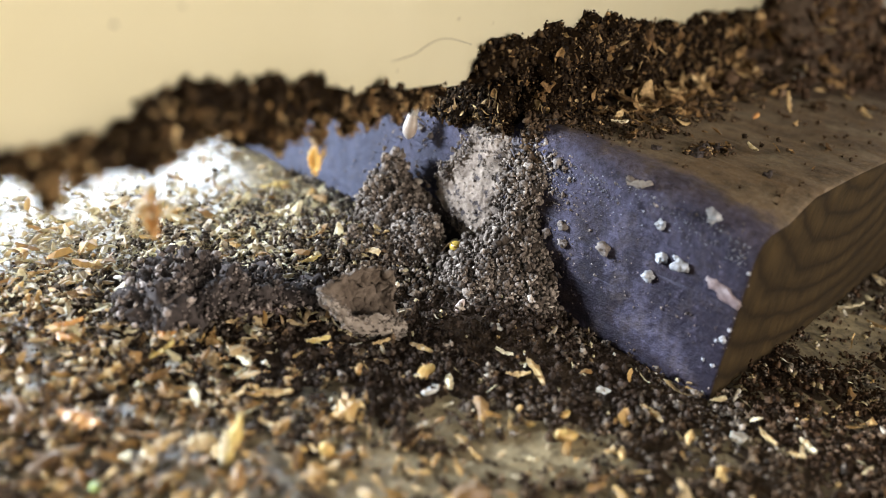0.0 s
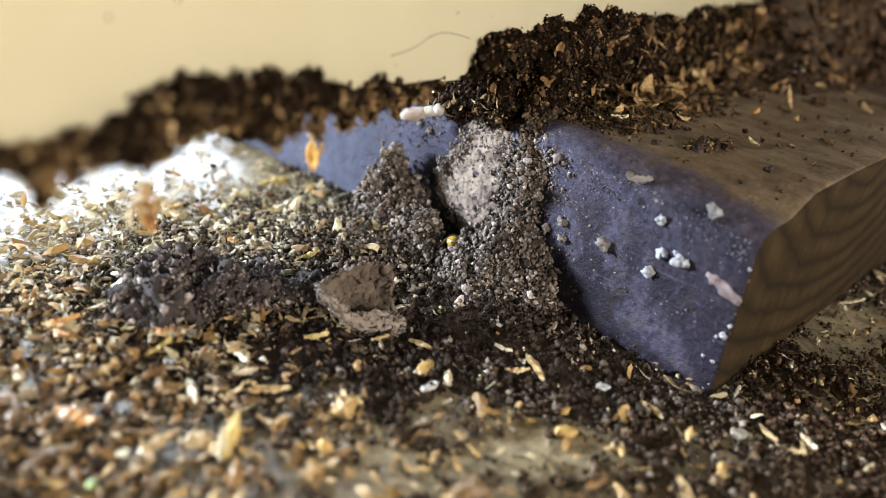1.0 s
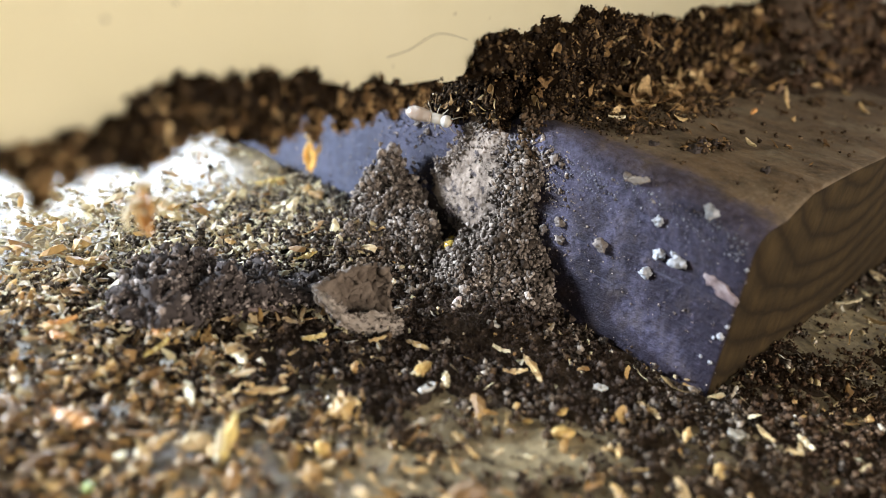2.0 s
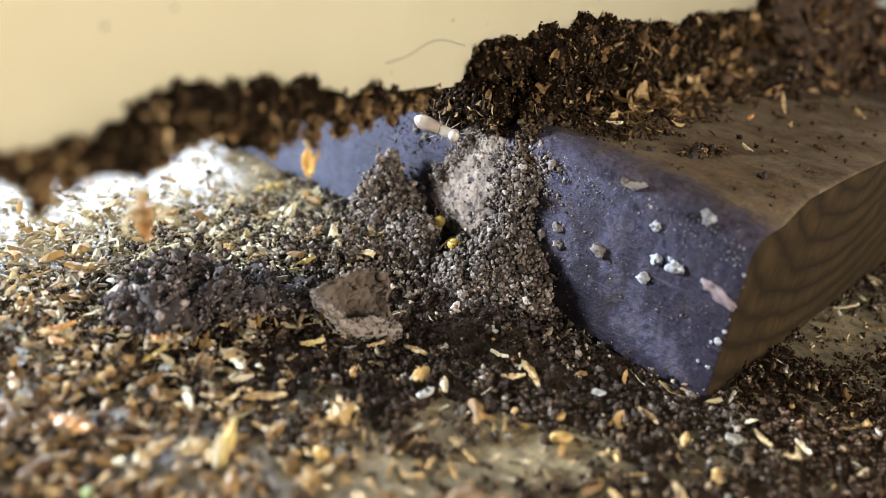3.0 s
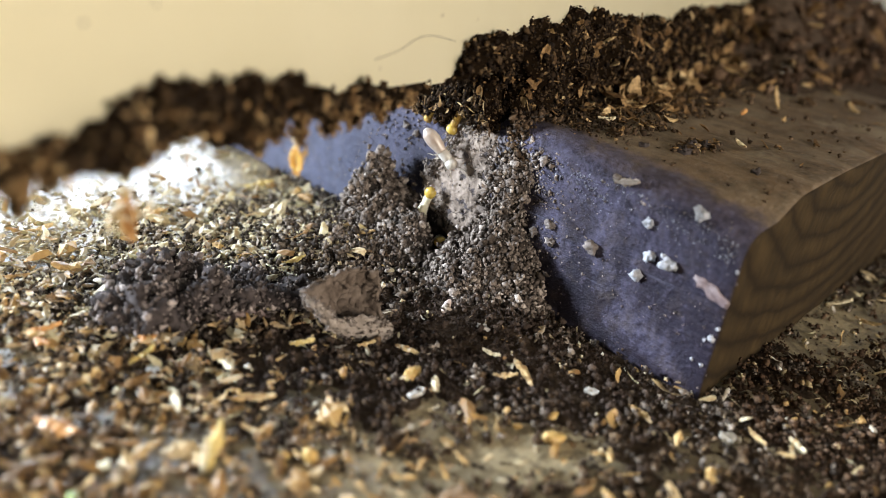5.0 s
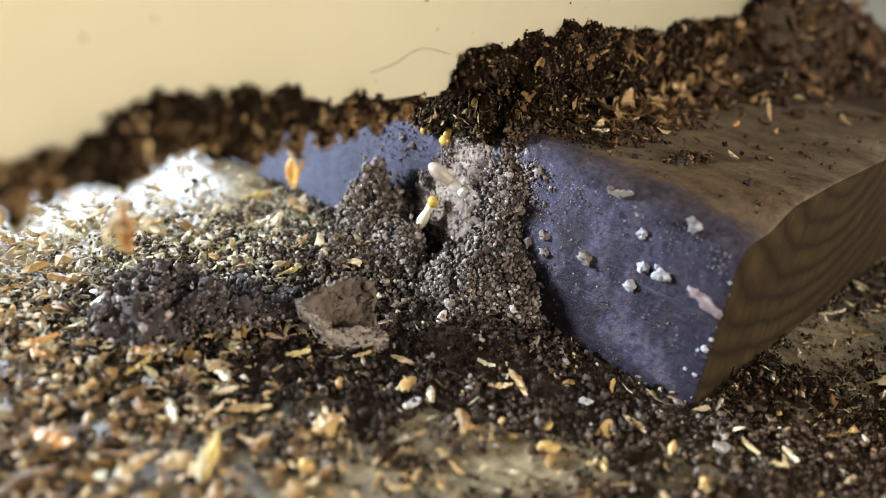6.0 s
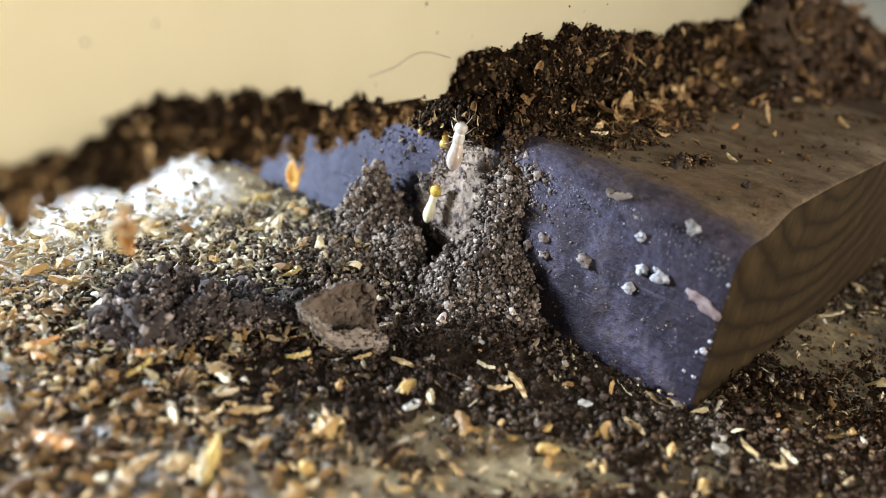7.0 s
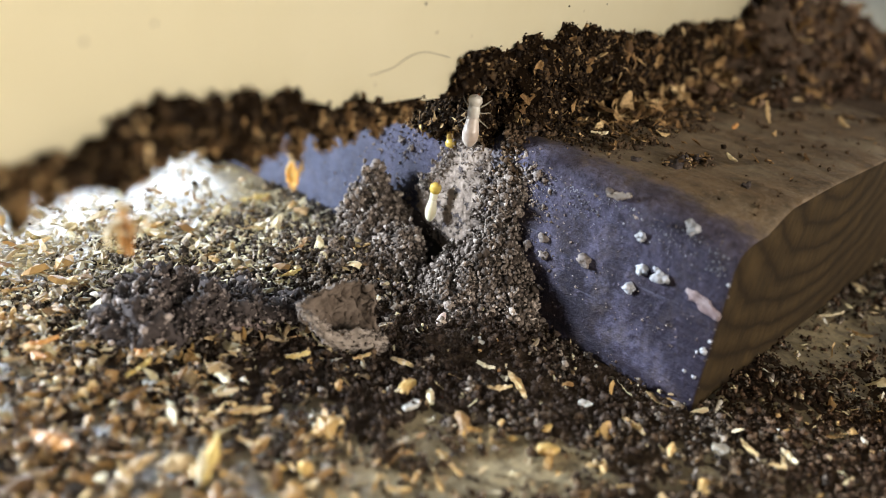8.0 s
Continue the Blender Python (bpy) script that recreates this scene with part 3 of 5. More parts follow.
def chaff_weight(x, y):
    left = 1 / (1 + np.exp((x * 0.656 - y * 0.755 + 0.045) / 0.012))
    c = 0.07 + 0.93 * left
    c = c * (0.55 + 0.6 * lumps(x, y, 420, 31)).clip(0.1, 1)
    c = c * (1 - 0.75 * swell(x, y, -0.012, 0.04, 0.018, 0.02)) * (1 - 0.8 * swell(x, y, -0.018, 0.026, 0.018, 0.014))
    for cx, cy, rx, ry in FAR:
        c = c * (1 - 0.75 * swell(x, y, cx, cy, rx, ry))
    c = c * (1 - 0.9 * np.exp(-(x / 0.0035) ** 2) * (y > 0.068))
    c = c * (1 - 0.85 * swell(x, y, -0.0425, 0.0490, 0.006, 0.004))
    return (c * (1 - 0.65 * dark_foot(x, y))).clip(0, 1)


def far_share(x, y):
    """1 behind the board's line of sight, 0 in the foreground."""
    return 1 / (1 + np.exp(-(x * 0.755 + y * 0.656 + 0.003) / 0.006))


def loose_chaff():
    r = np.random.default_rng(22)
    for name, count, size, tilt, shapes, faces, label in (("chaff", 6200, 0.00078, 0.6, FLAKES, FLAKE_FACES, "husk fragments scattered over the soil"),
                                                          ("chaff_crumbs", 3600, 0.00026, math.pi, GRAINS, GRAIN_FACES, "broken chaff crumbs among the soil")):
        p = floor_points(count, lambda x, y: chaff_weight(x, y) * (0.85 + 0.15 * far_share(x, y)), r)
        s = size * np.exp(r.normal(0, 0.45, len(p))).clip(0.4, 2.5)
        z = ground(p[:, 0], p[:, 1]).clip(0, 1) + r.uniform(0.0001, 0.0011, len(p))
        t = random_turns(len(p), tilt, r)
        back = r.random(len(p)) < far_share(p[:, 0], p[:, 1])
        places = np.column_stack([p, z])
        scatter(name, places[back], s[back], t[back], shapes, faces, CHAFF, None, "pale yellow " + label, "chaff")
        scatter("dusty_" + name, places[~back], s[~back], t[~back], shapes, faces, WARM_LIT_CHAFF, None, "warm-lit orange-brown " + label, "chaff")
    meshes = []
    # the larger husks, one by one
    for k in range(10):
        me = bpy.data.meshes.new("husk")
        me.from_pydata((FLAKES[k] * 0.001).tolist(), [], FLAKE_FACES.tolist())
        me.materials.append(CHAFF_PIECE)
        for q in me.polygons:
            q.use_smooth = False
        meshes.append(me)
    p = floor_points(260, chaff_weight, r)
    turns = random_turns(len(p), 0.45, r)
    for k, (x, y) in enumerate(p):
        ob = new("husk", meshes[k % 10])
        sc = r.uniform(0.95, 1.95)
        z = max(0.0, float(ground(np.array([x]), np.array([y]))[0])) + r.uniform(0.0006, 0.0014)
        ob.matrix_world = Matrix.LocRotScale((x, y, z), Matrix(turns[k].tolist()), (sc, sc, sc))
        tagged(ob, "dry yellow-brown grain husk lying on the soil", "husk", "husks on the floor")


soil_bed()
loose_soil()
loose_chaff()


# ---------------- marked single pieces ----------------


def clump_bm(size, seed, flat=0.7):
    bm = bmesh.new()
    bmesh.ops.create_icosphere(bm, subdivisions=3, radius=size / 2)
    for v in bm.verts:
        v.co.z *= flat
    roughen(bm, size * 0.38, 2.2 / size, seed)
    roughen(bm, size * 0.20, 6 / size, seed + 3)
    return bm


def husk_bm(length, width, cup=0.35, bend=0.1, seed=0, thick=0.00022):
    bm = bmesh.new()
    r = random.Random(seed)
    n, m = 10, 5
    rows = []
    for i in range(n + 1):
        u = i / n
        w = width / 2 * (math.sin(math.pi * (0.04 + 0.92 * u)) ** 0.7) * (1 + r.uniform(-0.3, 0.2))
        rows.append([bm.verts.new(((u - 0.5) * length, (2 * j / m - 1) * w, cup * w * (1 - (2 * j / m - 1) ** 2) + bend * length * (u - 0.5) ** 2 * 4 + r.uniform(-1, 1) * thick * 0.7)) for j in range(m + 1)])
    for i in range(n):
        for j in range(m):
            bm.faces.new((rows[i][j], rows[i + 1][j], rows[i + 1][j + 1], rows[i][j + 1]))
    thicken(bm, thick)
    return bm


def seed_bm(length, width, seed=0):
    bm = bmesh.new()
    bmesh.ops.create_uvsphere(bm, u_segments=20, v_segments=14, radius=0.5)
    for v in bm.verts:
        x, y, z = v.co.z, v.co.y, v.co.x
        k = 1 - 0.35 * (x + 0.5) ** 2
        crease = 0.06 * math.exp(-(y / 0.1) ** 2) * (z > 0)
        v.co = Vector((x * length, y * width * k, (z * k - crease) * width * 0.75))
    roughen(bm, 0.00012, 900, seed)
    return bm


def chip_bm(length, width, thick, seed=0):
    bm = bmesh.new()
    r = random.Random(seed)
    ring = []
    for k in range(9):
        a = 2 * math.pi * k / 9
        q = r.uniform(0.7, 1.1)
        ring.append(bm.verts.new((length / 2 * q * math.cos(a), width / 2 * q * math.sin(a), r.uniform(-1, 1) * thick * 0.3)))
    f = bm.faces.new(ring)
    out = bmesh.ops.extrude_face_region(bm, geom=[f])
    for v in [g for g in out["geom"] if isinstance(g, bmesh.types.BMVert)]:
        v.co += Vector((r.uniform(-0.08, 0.08) * length, r.uniform(-0.08, 0.08) * width, thick * r.uniform(0.7, 1.2)))
    bmesh.ops.recalc_face_normals(bm, faces=bm.faces)
    bmesh.ops.triangulate(bm, faces=[f for f in bm.faces if len(f.verts) > 4])
    bmesh.ops.subdivide_edges(bm, edges=bm.edges, cuts=2, use_grid_fill=True)
    roughen(bm, thick * 0.35, 1400, seed)
    return bm


def tint(name, dark, light, sss=0.1):
    b = Nodes(name)
    f = b.noise(1300, 5, 0.65)
    b.bump(f, 0.35, 0.00015)
    return b.done(b.ramp(f, [(0.32, dark), (0.62, light)]), 0.5, Subsurface_Weight=sss, Subsurface_Radius=(0.0008, 0.0005, 0.0003), Subsurface_Scale=1.0)


TAN_HUSK = tint("tan_husk", (0.195, 0.112, 0.045), (0.413, 0.3, 0.143))
PALE_HUSK = tint("pale_husk", (0.338, 0.27, 0.15), (0.54, 0.465, 0.315))
YELLOW_HUSK = tint("yellow_husk", (0.26, 0.17, 0.045), (0.48, 0.37, 0.13))
ORANGE_HUSK = tint("orange_husk", (0.247, 0.0975, 0.0225), (0.465, 0.24, 0.075))
YELLOW_SEED = tint("yellow_seed", (0.27, 0.155, 0.04), (0.47, 0.325, 0.115), 0.2)
WHITE_BIT = tint("white_bit", (0.20, 0.185, 0.16), (0.37, 0.355, 0.32))
PINK_BIT = tint("pink_grain", (0.315, 0.24, 0.21), (0.495, 0.413, 0.375))
AMBER_HUSK = tint("amber_husk", (0.42, 0.22, 0.04), (0.62, 0.38, 0.10), 0.3)
GREEN_SEED = tint("green_seed", (0.15, 0.195, 0.045), (0.315, 0.375, 0.105))

TAN_ROWS = [(-0.0417, 0.0471, 0.0022, -11), (-0.0410, 0.0441, 0.0047, -99), (-0.0284, 0.0332, 0.0026, -6), (-0.0247, 0.0295, 0.0034, -78), (-0.0525, 0.0381, 0.0058, -110), (-0.0502, 0.0362, 0.0030, -48), (-0.0597, 0.0319, 0.0049, 1), (-0.0571, 0.0297, 0.0018, -54), (-0.0488, 0.0283, 0.0025, -68), (-0.0454, 0.0326, 0.0041, -40), (-0.0268, 0.0221, 0.0035, -135), (-0.0103, 0.0029, 0.0042, -112), (-0.0022, -0.0087, 0.0036, -126), (0.0006, -0.0127, 0.0031, -130), (-0.0160, 0.0169, 0.0052, -116), (-0.0187, 0.0177, 0.0029, -52), (0.0481, -0.0022, 0.0043, -40), (0.0447, -0.0078, 0.0039, -98)]
TAN_MORE = [(-0.0109, 0.0559, 0.0059, -76), (-0.0160, 0.0712, 0.0080, 31), (-0.0482, 0.0869, 0.0039, -14), (-0.0689, 0.0364, 0.0020, -65), (-0.0169, 0.0217, 0.0025, -77), (-0.0025, -0.0124, 0.0018, -83), (-0.0624, 0.0355, 0.0025, -96), (-0.0445, 0.0404, 0.0051, -111), (-0.0664, 0.0504, 0.0037, -99)]
YELLOW_ROWS = [(-0.0519, 0.0468, 0.0037, 14), (-0.0352, 0.0378, 0.0030, -26), (-0.0687, 0.0443, 0.0012, -36), (-0.0086, 0.0873, 0.0056, -17), (-0.0242, 0.0544, 0.0031, -7)]
ORANGE_ROWS = [(-0.0584, 0.0577, 0.0030, -19), (-0.0500, 0.0490, 0.0022, -44), (-0.0645, 0.0397, 0.0049, -69), (-0.0598, 0.0557, 0.0022, -68)]
SEED_ROWS = [(-0.0222, 0.0071, 0.0029, -30), (-0.0274, 0.0255, 0.0030, 13), (-0.0482, 0.0235, 0.0017, -46), (-0.0193, 0.0095, 0.0017, -10), (-0.0237, 0.0113, 0.0013, -36)]
WHITE_ROWS = [(-0.0120, 0.0090, 0.0019, -61), (-0.0049, -0.0063, 0.0031, -23), (-0.0140, 0.0259, 0.0020, -65), (-0.0521, 0.0435, 0.0029, -110), (-0.0443, 0.0204, 0.0011, -37), (-0.0299, 0.0221, 0.0025, -9), (-0.0468, 0.0479, 0.0022, -27)]


def over(x, y):
    return max(0.0, float(ground(np.array([x]), np.array([y]))[0]))


def lay(name, bm, material, x, y, z, heading, lean, roll, label, category, group=""):
    ob = mesh_ob(name, bm, material, name not in ("husk", "flake"))
    ob.matrix_world = pose(x, y, z, roll, lean, heading)
    return tagged(ob, label, category, group)


def marked_pieces():
    r = random.Random(5)
    for k, (x, y, size, heading) in enumerate(TAN_ROWS + TAN_MORE):
        pale = k % 3 == 1
        lay("husk", husk_bm(size * 1.05, max(0.0008, size * r.uniform(0.22, 0.36)), 0.4, r.uniform(-0.05, 0.12), k), PALE_HUSK if pale else TAN_HUSK, x, y, over(x, y) + 0.0009,
            heading, r.uniform(-14, 4), r.uniform(-20, 20), "pale straw-coloured husk lying on the soil" if pale else "tan grain husk lying on the soil", "husk", "husks on the floor")
    for k, (x, y, size, heading) in enumerate(YELLOW_ROWS):
        lay("husk", husk_bm(size * 1.05, max(0.001, size * 0.34), 0.5, 0.05, 40 + k), YELLOW_HUSK, x, y, over(x, y) + 0.0010, heading, -8, r.uniform(-15, 15), "bright yellow husk lying on the soil", "husk", "husks on the floor")
    for k, (x, y, size, heading) in enumerate(ORANGE_ROWS):
        lay("husk", husk_bm(size * 1.1, max(0.0013, size * 0.5), 0.6, 0.12, 60 + k), ORANGE_HUSK, x, y, over(x, y) + 0.0011, heading, -6, r.uniform(-15, 15), "curled orange husk lying on the soil", "husk", "husks on the floor")
    for k, (x, y, size, heading) in enumerate(SEED_ROWS):
        lay("seed", seed_bm(size * 1.05, size * 0.68, k), YELLOW_SEED, x, y, over(x, y) + size * 0.2, heading, r.uniform(-8, 8), 0, "plump amber-yellow seed lying on the floor", "seed", "seeds on the floor")
    for k, (x, y, size, heading) in enumerate(WHITE_ROWS):
        lay("flake", chip_bm(size, size * 0.6, 0.0004, k), WHITE_BIT, x, y, over(x, y) + 0.0005, heading, r.uniform(-15, 10), r.uniform(-10, 10), "small white flake lying on the soil", "flake", "flakes on the floor")
    lay("seed", seed_bm(0.0027, 0.0017, 9), YELLOW_SEED, -0.0468, 0.0208, 0.0013, 40, 70, 0, "amber seed standing upright on the floor", "seed", "seeds on the floor")
    lay("seed", seed_bm(0.0022, 0.0011, 8), GREEN_SEED, -0.067, 0.0302, 0.0007, 60, 20, 0, "light green seed on the floor", "seed", "seeds on the floor")
    lay("grain", seed_bm(0.0026, 0.0013, 12), PINK_BIT, -0.0141, 0.0327, over(-0.0141, 0.0327) + 0.0006, 20, -25, 0, "pinkish grain lying on the soil", "grain")
    # a split husk standing on end
    stick = tagged(new("standing_husk"), "split yellow husk standing on end", "husk")
    part("blade", husk_bm(0.0062, 0.0014, 0.5, 0.06, 71), YELLOW_HUSK, stick)
    b = part("side_blade", husk_bm(0.0036, 0.0011, 0.5, 0.10, 72), PALE_HUSK, stick)
    b.matrix_basis = pose(-0.0012, 0.0007, 0, 0, 12, 14)
    stick.matrix_world = pose(-0.0545, 0.0263, 0.0028, 20, -68, 15)


marked_pieces()


# ---------------- shelter tube on the block ----------------


def pelleted(ob, parent, count, small, large, material, name="pellets", seed=1, label="", keep=None, fine=False):
    r = np.random.default_rng(seed)
    p, n = on_skin(ob, count, r)
    s = (small + large) * 0.40 * np.exp(r.normal(0, 0.52, count)).clip(0.3, 2.6)
    p = p + n * (s * r.uniform(-0.3, 0.9, count))[:, None]
    if keep is not None:
        k = keep(p)
        p, s = p[k], s[k]
    shapes, faces = (CLOTS, CLOT_FACES) if fine else (GRAINS, GRAIN_FACES)
    return scatter(name, p, s, random_turns(len(p), r=r), shapes, faces, material, parent, label)


def arris(z):
    """How far the rounded upper edge of the block stands back from its long face."""
    return 0.0042 * np.clip((z - 0.0228) / 0.0042, 0, 1) ** 2.2


def lining_span(z):
    """The two sides of the pale lining on the long face, at a height."""
    zs = [0.0044, 0.0059, 0.0081, 0.0101, 0.013, 0.016, 0.019, 0.022, 0.0255]
    far = np.interp(z, zs, [0.0444, 0.0471, 0.0504, 0.0531, 0.0534, 0.0518, 0.0497, 0.0478, 0.0470])
    near = np.interp(z, zs, [0.0434, 0.0424, 0.0404, 0.0396, 0.0390, 0.0386, 0.0384, 0.0384, 0.0400])
    return near, far


def shelter_tube():
    thing = tagged(new("shelter_tube"), "broken termite shelter tube of grey mud pellets climbing the block", "mud tube")
    # the front wall of the tube, broken off to a peaked mound beside the block
    bm = bmesh.new()
    tube_loops(bm, smooth_loops([(-0.001, -0.0034, 0.0570, 0.0066, 0.0066), (0.0005, -0.0034, 0.0572, 0.0062, 0.0062), (0.0025, -0.0036, 0.0577, 0.0055, 0.0056), (0.0052, -0.0040, 0.0582, 0.0049, 0.0050),
                                 (0.0082, -0.0044, 0.0588, 0.0049, 0.0051), (0.0102, -0.0044, 0.0590, 0.0030, 0.0032), (0.0123, -0.0045, 0.0592, 0.0015, 0.0016), (0.0146, -0.0045, 0.0592, 0.0010, 0.0011), (0.0158, -0.0045, 0.0592, 0.0007, 0.0007)], 44), 48)
    roughen(bm, 0.0012, 260, 17.0)
    roughen(bm, 0.0008, 640, 4.0)
    cone = part("mound", bm, TUBE_MUD, thing)
    pelleted(cone, thing, 3700, 0.00024, 0.00082, SOIL, "mound_coat", 2, fine=True, keep=lambda p: p[:, 0] < 0.0004)
    cap = clump_bm(0.0015, 81, 1.1)
    bmesh.ops.translate(cap, verts=cap.verts, vec=(-0.0046, 0.0593, 0.0160))
    part("cap", cap, FACE_CRUMB, thing, "pale crumb on the mound's peak")
    r = np.random.default_rng(74)
    p = np.column_stack([r.normal(-0.0105, 0.0030, 1900), r.normal(0.0540, 0.0048, 1900)])
    p = p[p[:, 0] < -0.0002]
    s = 0.00024 * np.exp(r.normal(0, 0.5, len(p))).clip(0.4, 2.6)
    scatter("foot_coat", np.column_stack([p, ground(p[:, 0], p[:, 1]).clip(0, 1) + s * r.uniform(0.3, 2.2, len(p))]), s, random_turns(len(p), r=r), CLOTS, CLOT_FACES, SOIL, thing)
    # the low bank between mound and ridge
    bm = bmesh.new()
    tube_loops(bm, smooth_loops([(-0.001, -0.0062, 0.0470, 0.0058, 0.0066), (0.0012, -0.0060, 0.0472, 0.0046, 0.0056), (0.0026, -0.0056, 0.0474, 0.0026, 0.0044), (0.0034, -0.0054, 0.0474, 0.0010, 0.0026)], 18), 36)
    roughen(bm, 0.0009, 300, 21.0)
    roughen(bm, 0.0006, 800, 22.0)
    bits, out = on_skin(cone, 40, np.random.default_rng(71))
    front = bits[:, 0] < -0.003
    scatter("chaff_bits", (bits + out * 0.0003)[front], np.random.default_rng(72).uniform(0.0004, 0.0009, front.sum()), random_turns(front.sum(), r=np.random.default_rng(73)), FLAKES, FLAKE_FACES, CHAFF, thing, "pale husk bits stuck on the mound")
    bank = part("bank", bm, TUBE_MUD, thing)
    # the stump of wall that stays standing before the slit
    bm = bmesh.new()
    tube_loops(bm, smooth_loops([(0.0005, -0.0068, 0.0496, 0.0036, 0.0056), (0.0030, -0.0067, 0.0497, 0.0031, 0.0050), (0.0055, -0.0065, 0.0500, 0.0025, 0.0044), (0.0074, -0.0063, 0.0504, 0.0017, 0.0037), (0.0085, -0.0061, 0.0512, 0.0009, 0.0026)], 20), 32)
    roughen(bm, 0.0010, 300, 31.0)
    roughen(bm, 0.0007, 760, 32.0)
    stump = part("wall_stump", bm, TUBE_MUD, thing)
    pelleted(stump, thing, 1500, 0.00021, 0.00076, SOIL, "stump_coat", 14, fine=True)
    pelleted(bank, thing, 2100, 0.00021, 0.00072, SOIL, "bank_coat", 4, fine=True)
    bm = bmesh.new()
    tube_loops(bm, smooth_loops([(-0.001, -0.003, 0.0352, 0.0104, 0.0108), (0.003, -0.003, 0.0355, 0.0086, 0.0092), (0.006, -0.002, 0.0352, 0.0070, 0.0074),
                                 (0.0095, -0.0008, 0.0342, 0.0048, 0.0043), (0.014, 0.0004, 0.0347, 0.0032, 0.0026), (0.019, 0.0008, 0.0350, 0.0024, 0.0022), (0.023, 0.0014, 0.0360, 0.0024, 0.0015), (0.0275, 0.0030, 0.0370, 0.0024, 0.0013)], 50), 60)
    roughen(bm, 0.0013, 190, 5.0)
    roughen(bm, 0.0010, 620, 6.0)
    ridge = part("ridge", bm, TUBE_MUD, thing)
    pelleted(ridge, thing, 7600, 0.00020, 0.00074, SOIL, "ridge_coat", 3, fine=True, keep=lambda p: (p[:, 0] < 0.0005) & (p[:, 2] < 0.0222))
    pelleted(ridge, thing, 6500, 0.00018, 0.00060, LOAM, "ridge_top_coat", 8, fine=True, keep=lambda p: p[:, 2] > 0.0215)
    # dark mud sheet standing in for the shade behind the broken wall
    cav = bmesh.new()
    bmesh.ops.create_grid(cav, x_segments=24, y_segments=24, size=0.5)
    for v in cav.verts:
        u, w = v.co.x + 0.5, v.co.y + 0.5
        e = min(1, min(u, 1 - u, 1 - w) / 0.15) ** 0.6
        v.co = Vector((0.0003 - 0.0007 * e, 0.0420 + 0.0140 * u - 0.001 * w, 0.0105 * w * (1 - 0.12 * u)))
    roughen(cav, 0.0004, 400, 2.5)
    part("cavity_shade", cav, FRAGMENT, thing, "dark sheet standing in for the shade inside the open tube")
    # the pale inner lining left on the block
    bm = bmesh.new()
    n, m = 130, 90
    grid = []
    for i in range(n + 1):
        z = 0.0044 + 0.0211 * i / n
        y0, y1 = lining_span(z)
        row = []
        for j in range(m + 1):
            u = j / m
            y = y0 + (y1 - y0) * u
            y += 0.0011 * noise.fractal(Vector((z * 900, 0.5, 3.3)), 0.8, 2.0, 5) * u + 0.0009 * noise.fractal(Vector((z * 700, 4.5, 1.3)), 0.8, 2.0, 4) * (1 - u)
            edge = min(1, (1 - u) / 0.05, u / 0.05, i / 5, (n - i) / 12) ** 0.5
            x = arris(z) + 0.0003 - edge * (0.0008 + 0.0007 * math.sin(math.pi * min(1, u * 1.3)) + 0.0003 * noise.fractal(Vector((1.0, y * 260, z * 260)), 0.7, 2.1, 3) + 0.00022 * noise.fractal(Vector((0, y * 1100, z * 1100)), 0.6, 2.1, 5))
            row.append(bm.verts.new((x, y, z)))
        grid.append(row)
    for i in range(n):
        for j in range(m):
            bm.faces.new((grid[i][j], grid[i + 1][j], grid[i + 1][j + 1], grid[i][j + 1]))
    bmesh.ops.recalc_face_normals(bm, faces=bm.faces)
    if sum(f.normal.x for f in bm.faces) > 0:
        bmesh.ops.reverse_faces(bm, faces=bm.faces)
    part("lining", bm, LINING, thing, "pale beige inner lining pressed on the block")
    r = np.random.default_rng(62)
    # rough crumbs left along the lining's edges and specks in its middle
    for name, count, cy, cz, sy, sz, size, mat in (("crumb_coat", 60, 0.0514, 0.0152, 0.0010, 0.0011, 0.00020, SOIL), ("crumb_coat", 110, 0.0485, 0.0205, 0.0010, 0.0020, 0.00016, PALE_PELLETS),
                                                   ("crumb_coat", 90, 0.0475, 0.0082, 0.0020, 0.0018, 0.00014, DARK_PELLETS), ("crumb_coat", 130, 0.0440, 0.0225, 0.0022, 0.0015, 0.00017, PALE_PELLETS),
                                                   ("crumb_coat", 120, 0.0388, 0.0165, 0.0009, 0.0050, 0.00020, SOIL), ("crumb_coat", 70, 0.0450, 0.0150, 0.0035, 0.0040, 0.00010, SOIL)):
        y, z = r.normal(cy, sy, count), r.normal(cz, sz, count)
        y0, y1 = lining_span(z)
        ok = (z > 0.005) & (z < 0.0262) & (y > y0 - 0.0012) & (y < y1 + 0.0006)
        y, z = y[ok], z[ok]
        s = size * np.exp(r.normal(0, 0.45, len(y))).clip(0.4, 2.4)
        scatter(name, np.column_stack([arris(z) - 0.0011 - s * 0.3, y, z]), s, random_turns(len(y), r=r), GRAINS, GRAIN_FACES, mat, thing)
    # a thin smear of the lining spread over the blue face, broken by gaps
    bm = bmesh.new()
    n, m = 110, 90
    verts = {}

    def smear(i, j):
        if (i, j) not in verts:
            y, z = 0.0290 + 0.0125 * j / m, 0.0140 + 0.0125 * i / n
            verts[i, j] = bm.verts.new((arris(z) - 0.00030 - 0.00012 * noise.fractal(Vector((7.0, y * 1500, z * 1500)), 0.7, 2.0, 4), y, z))
        return verts[i, j]

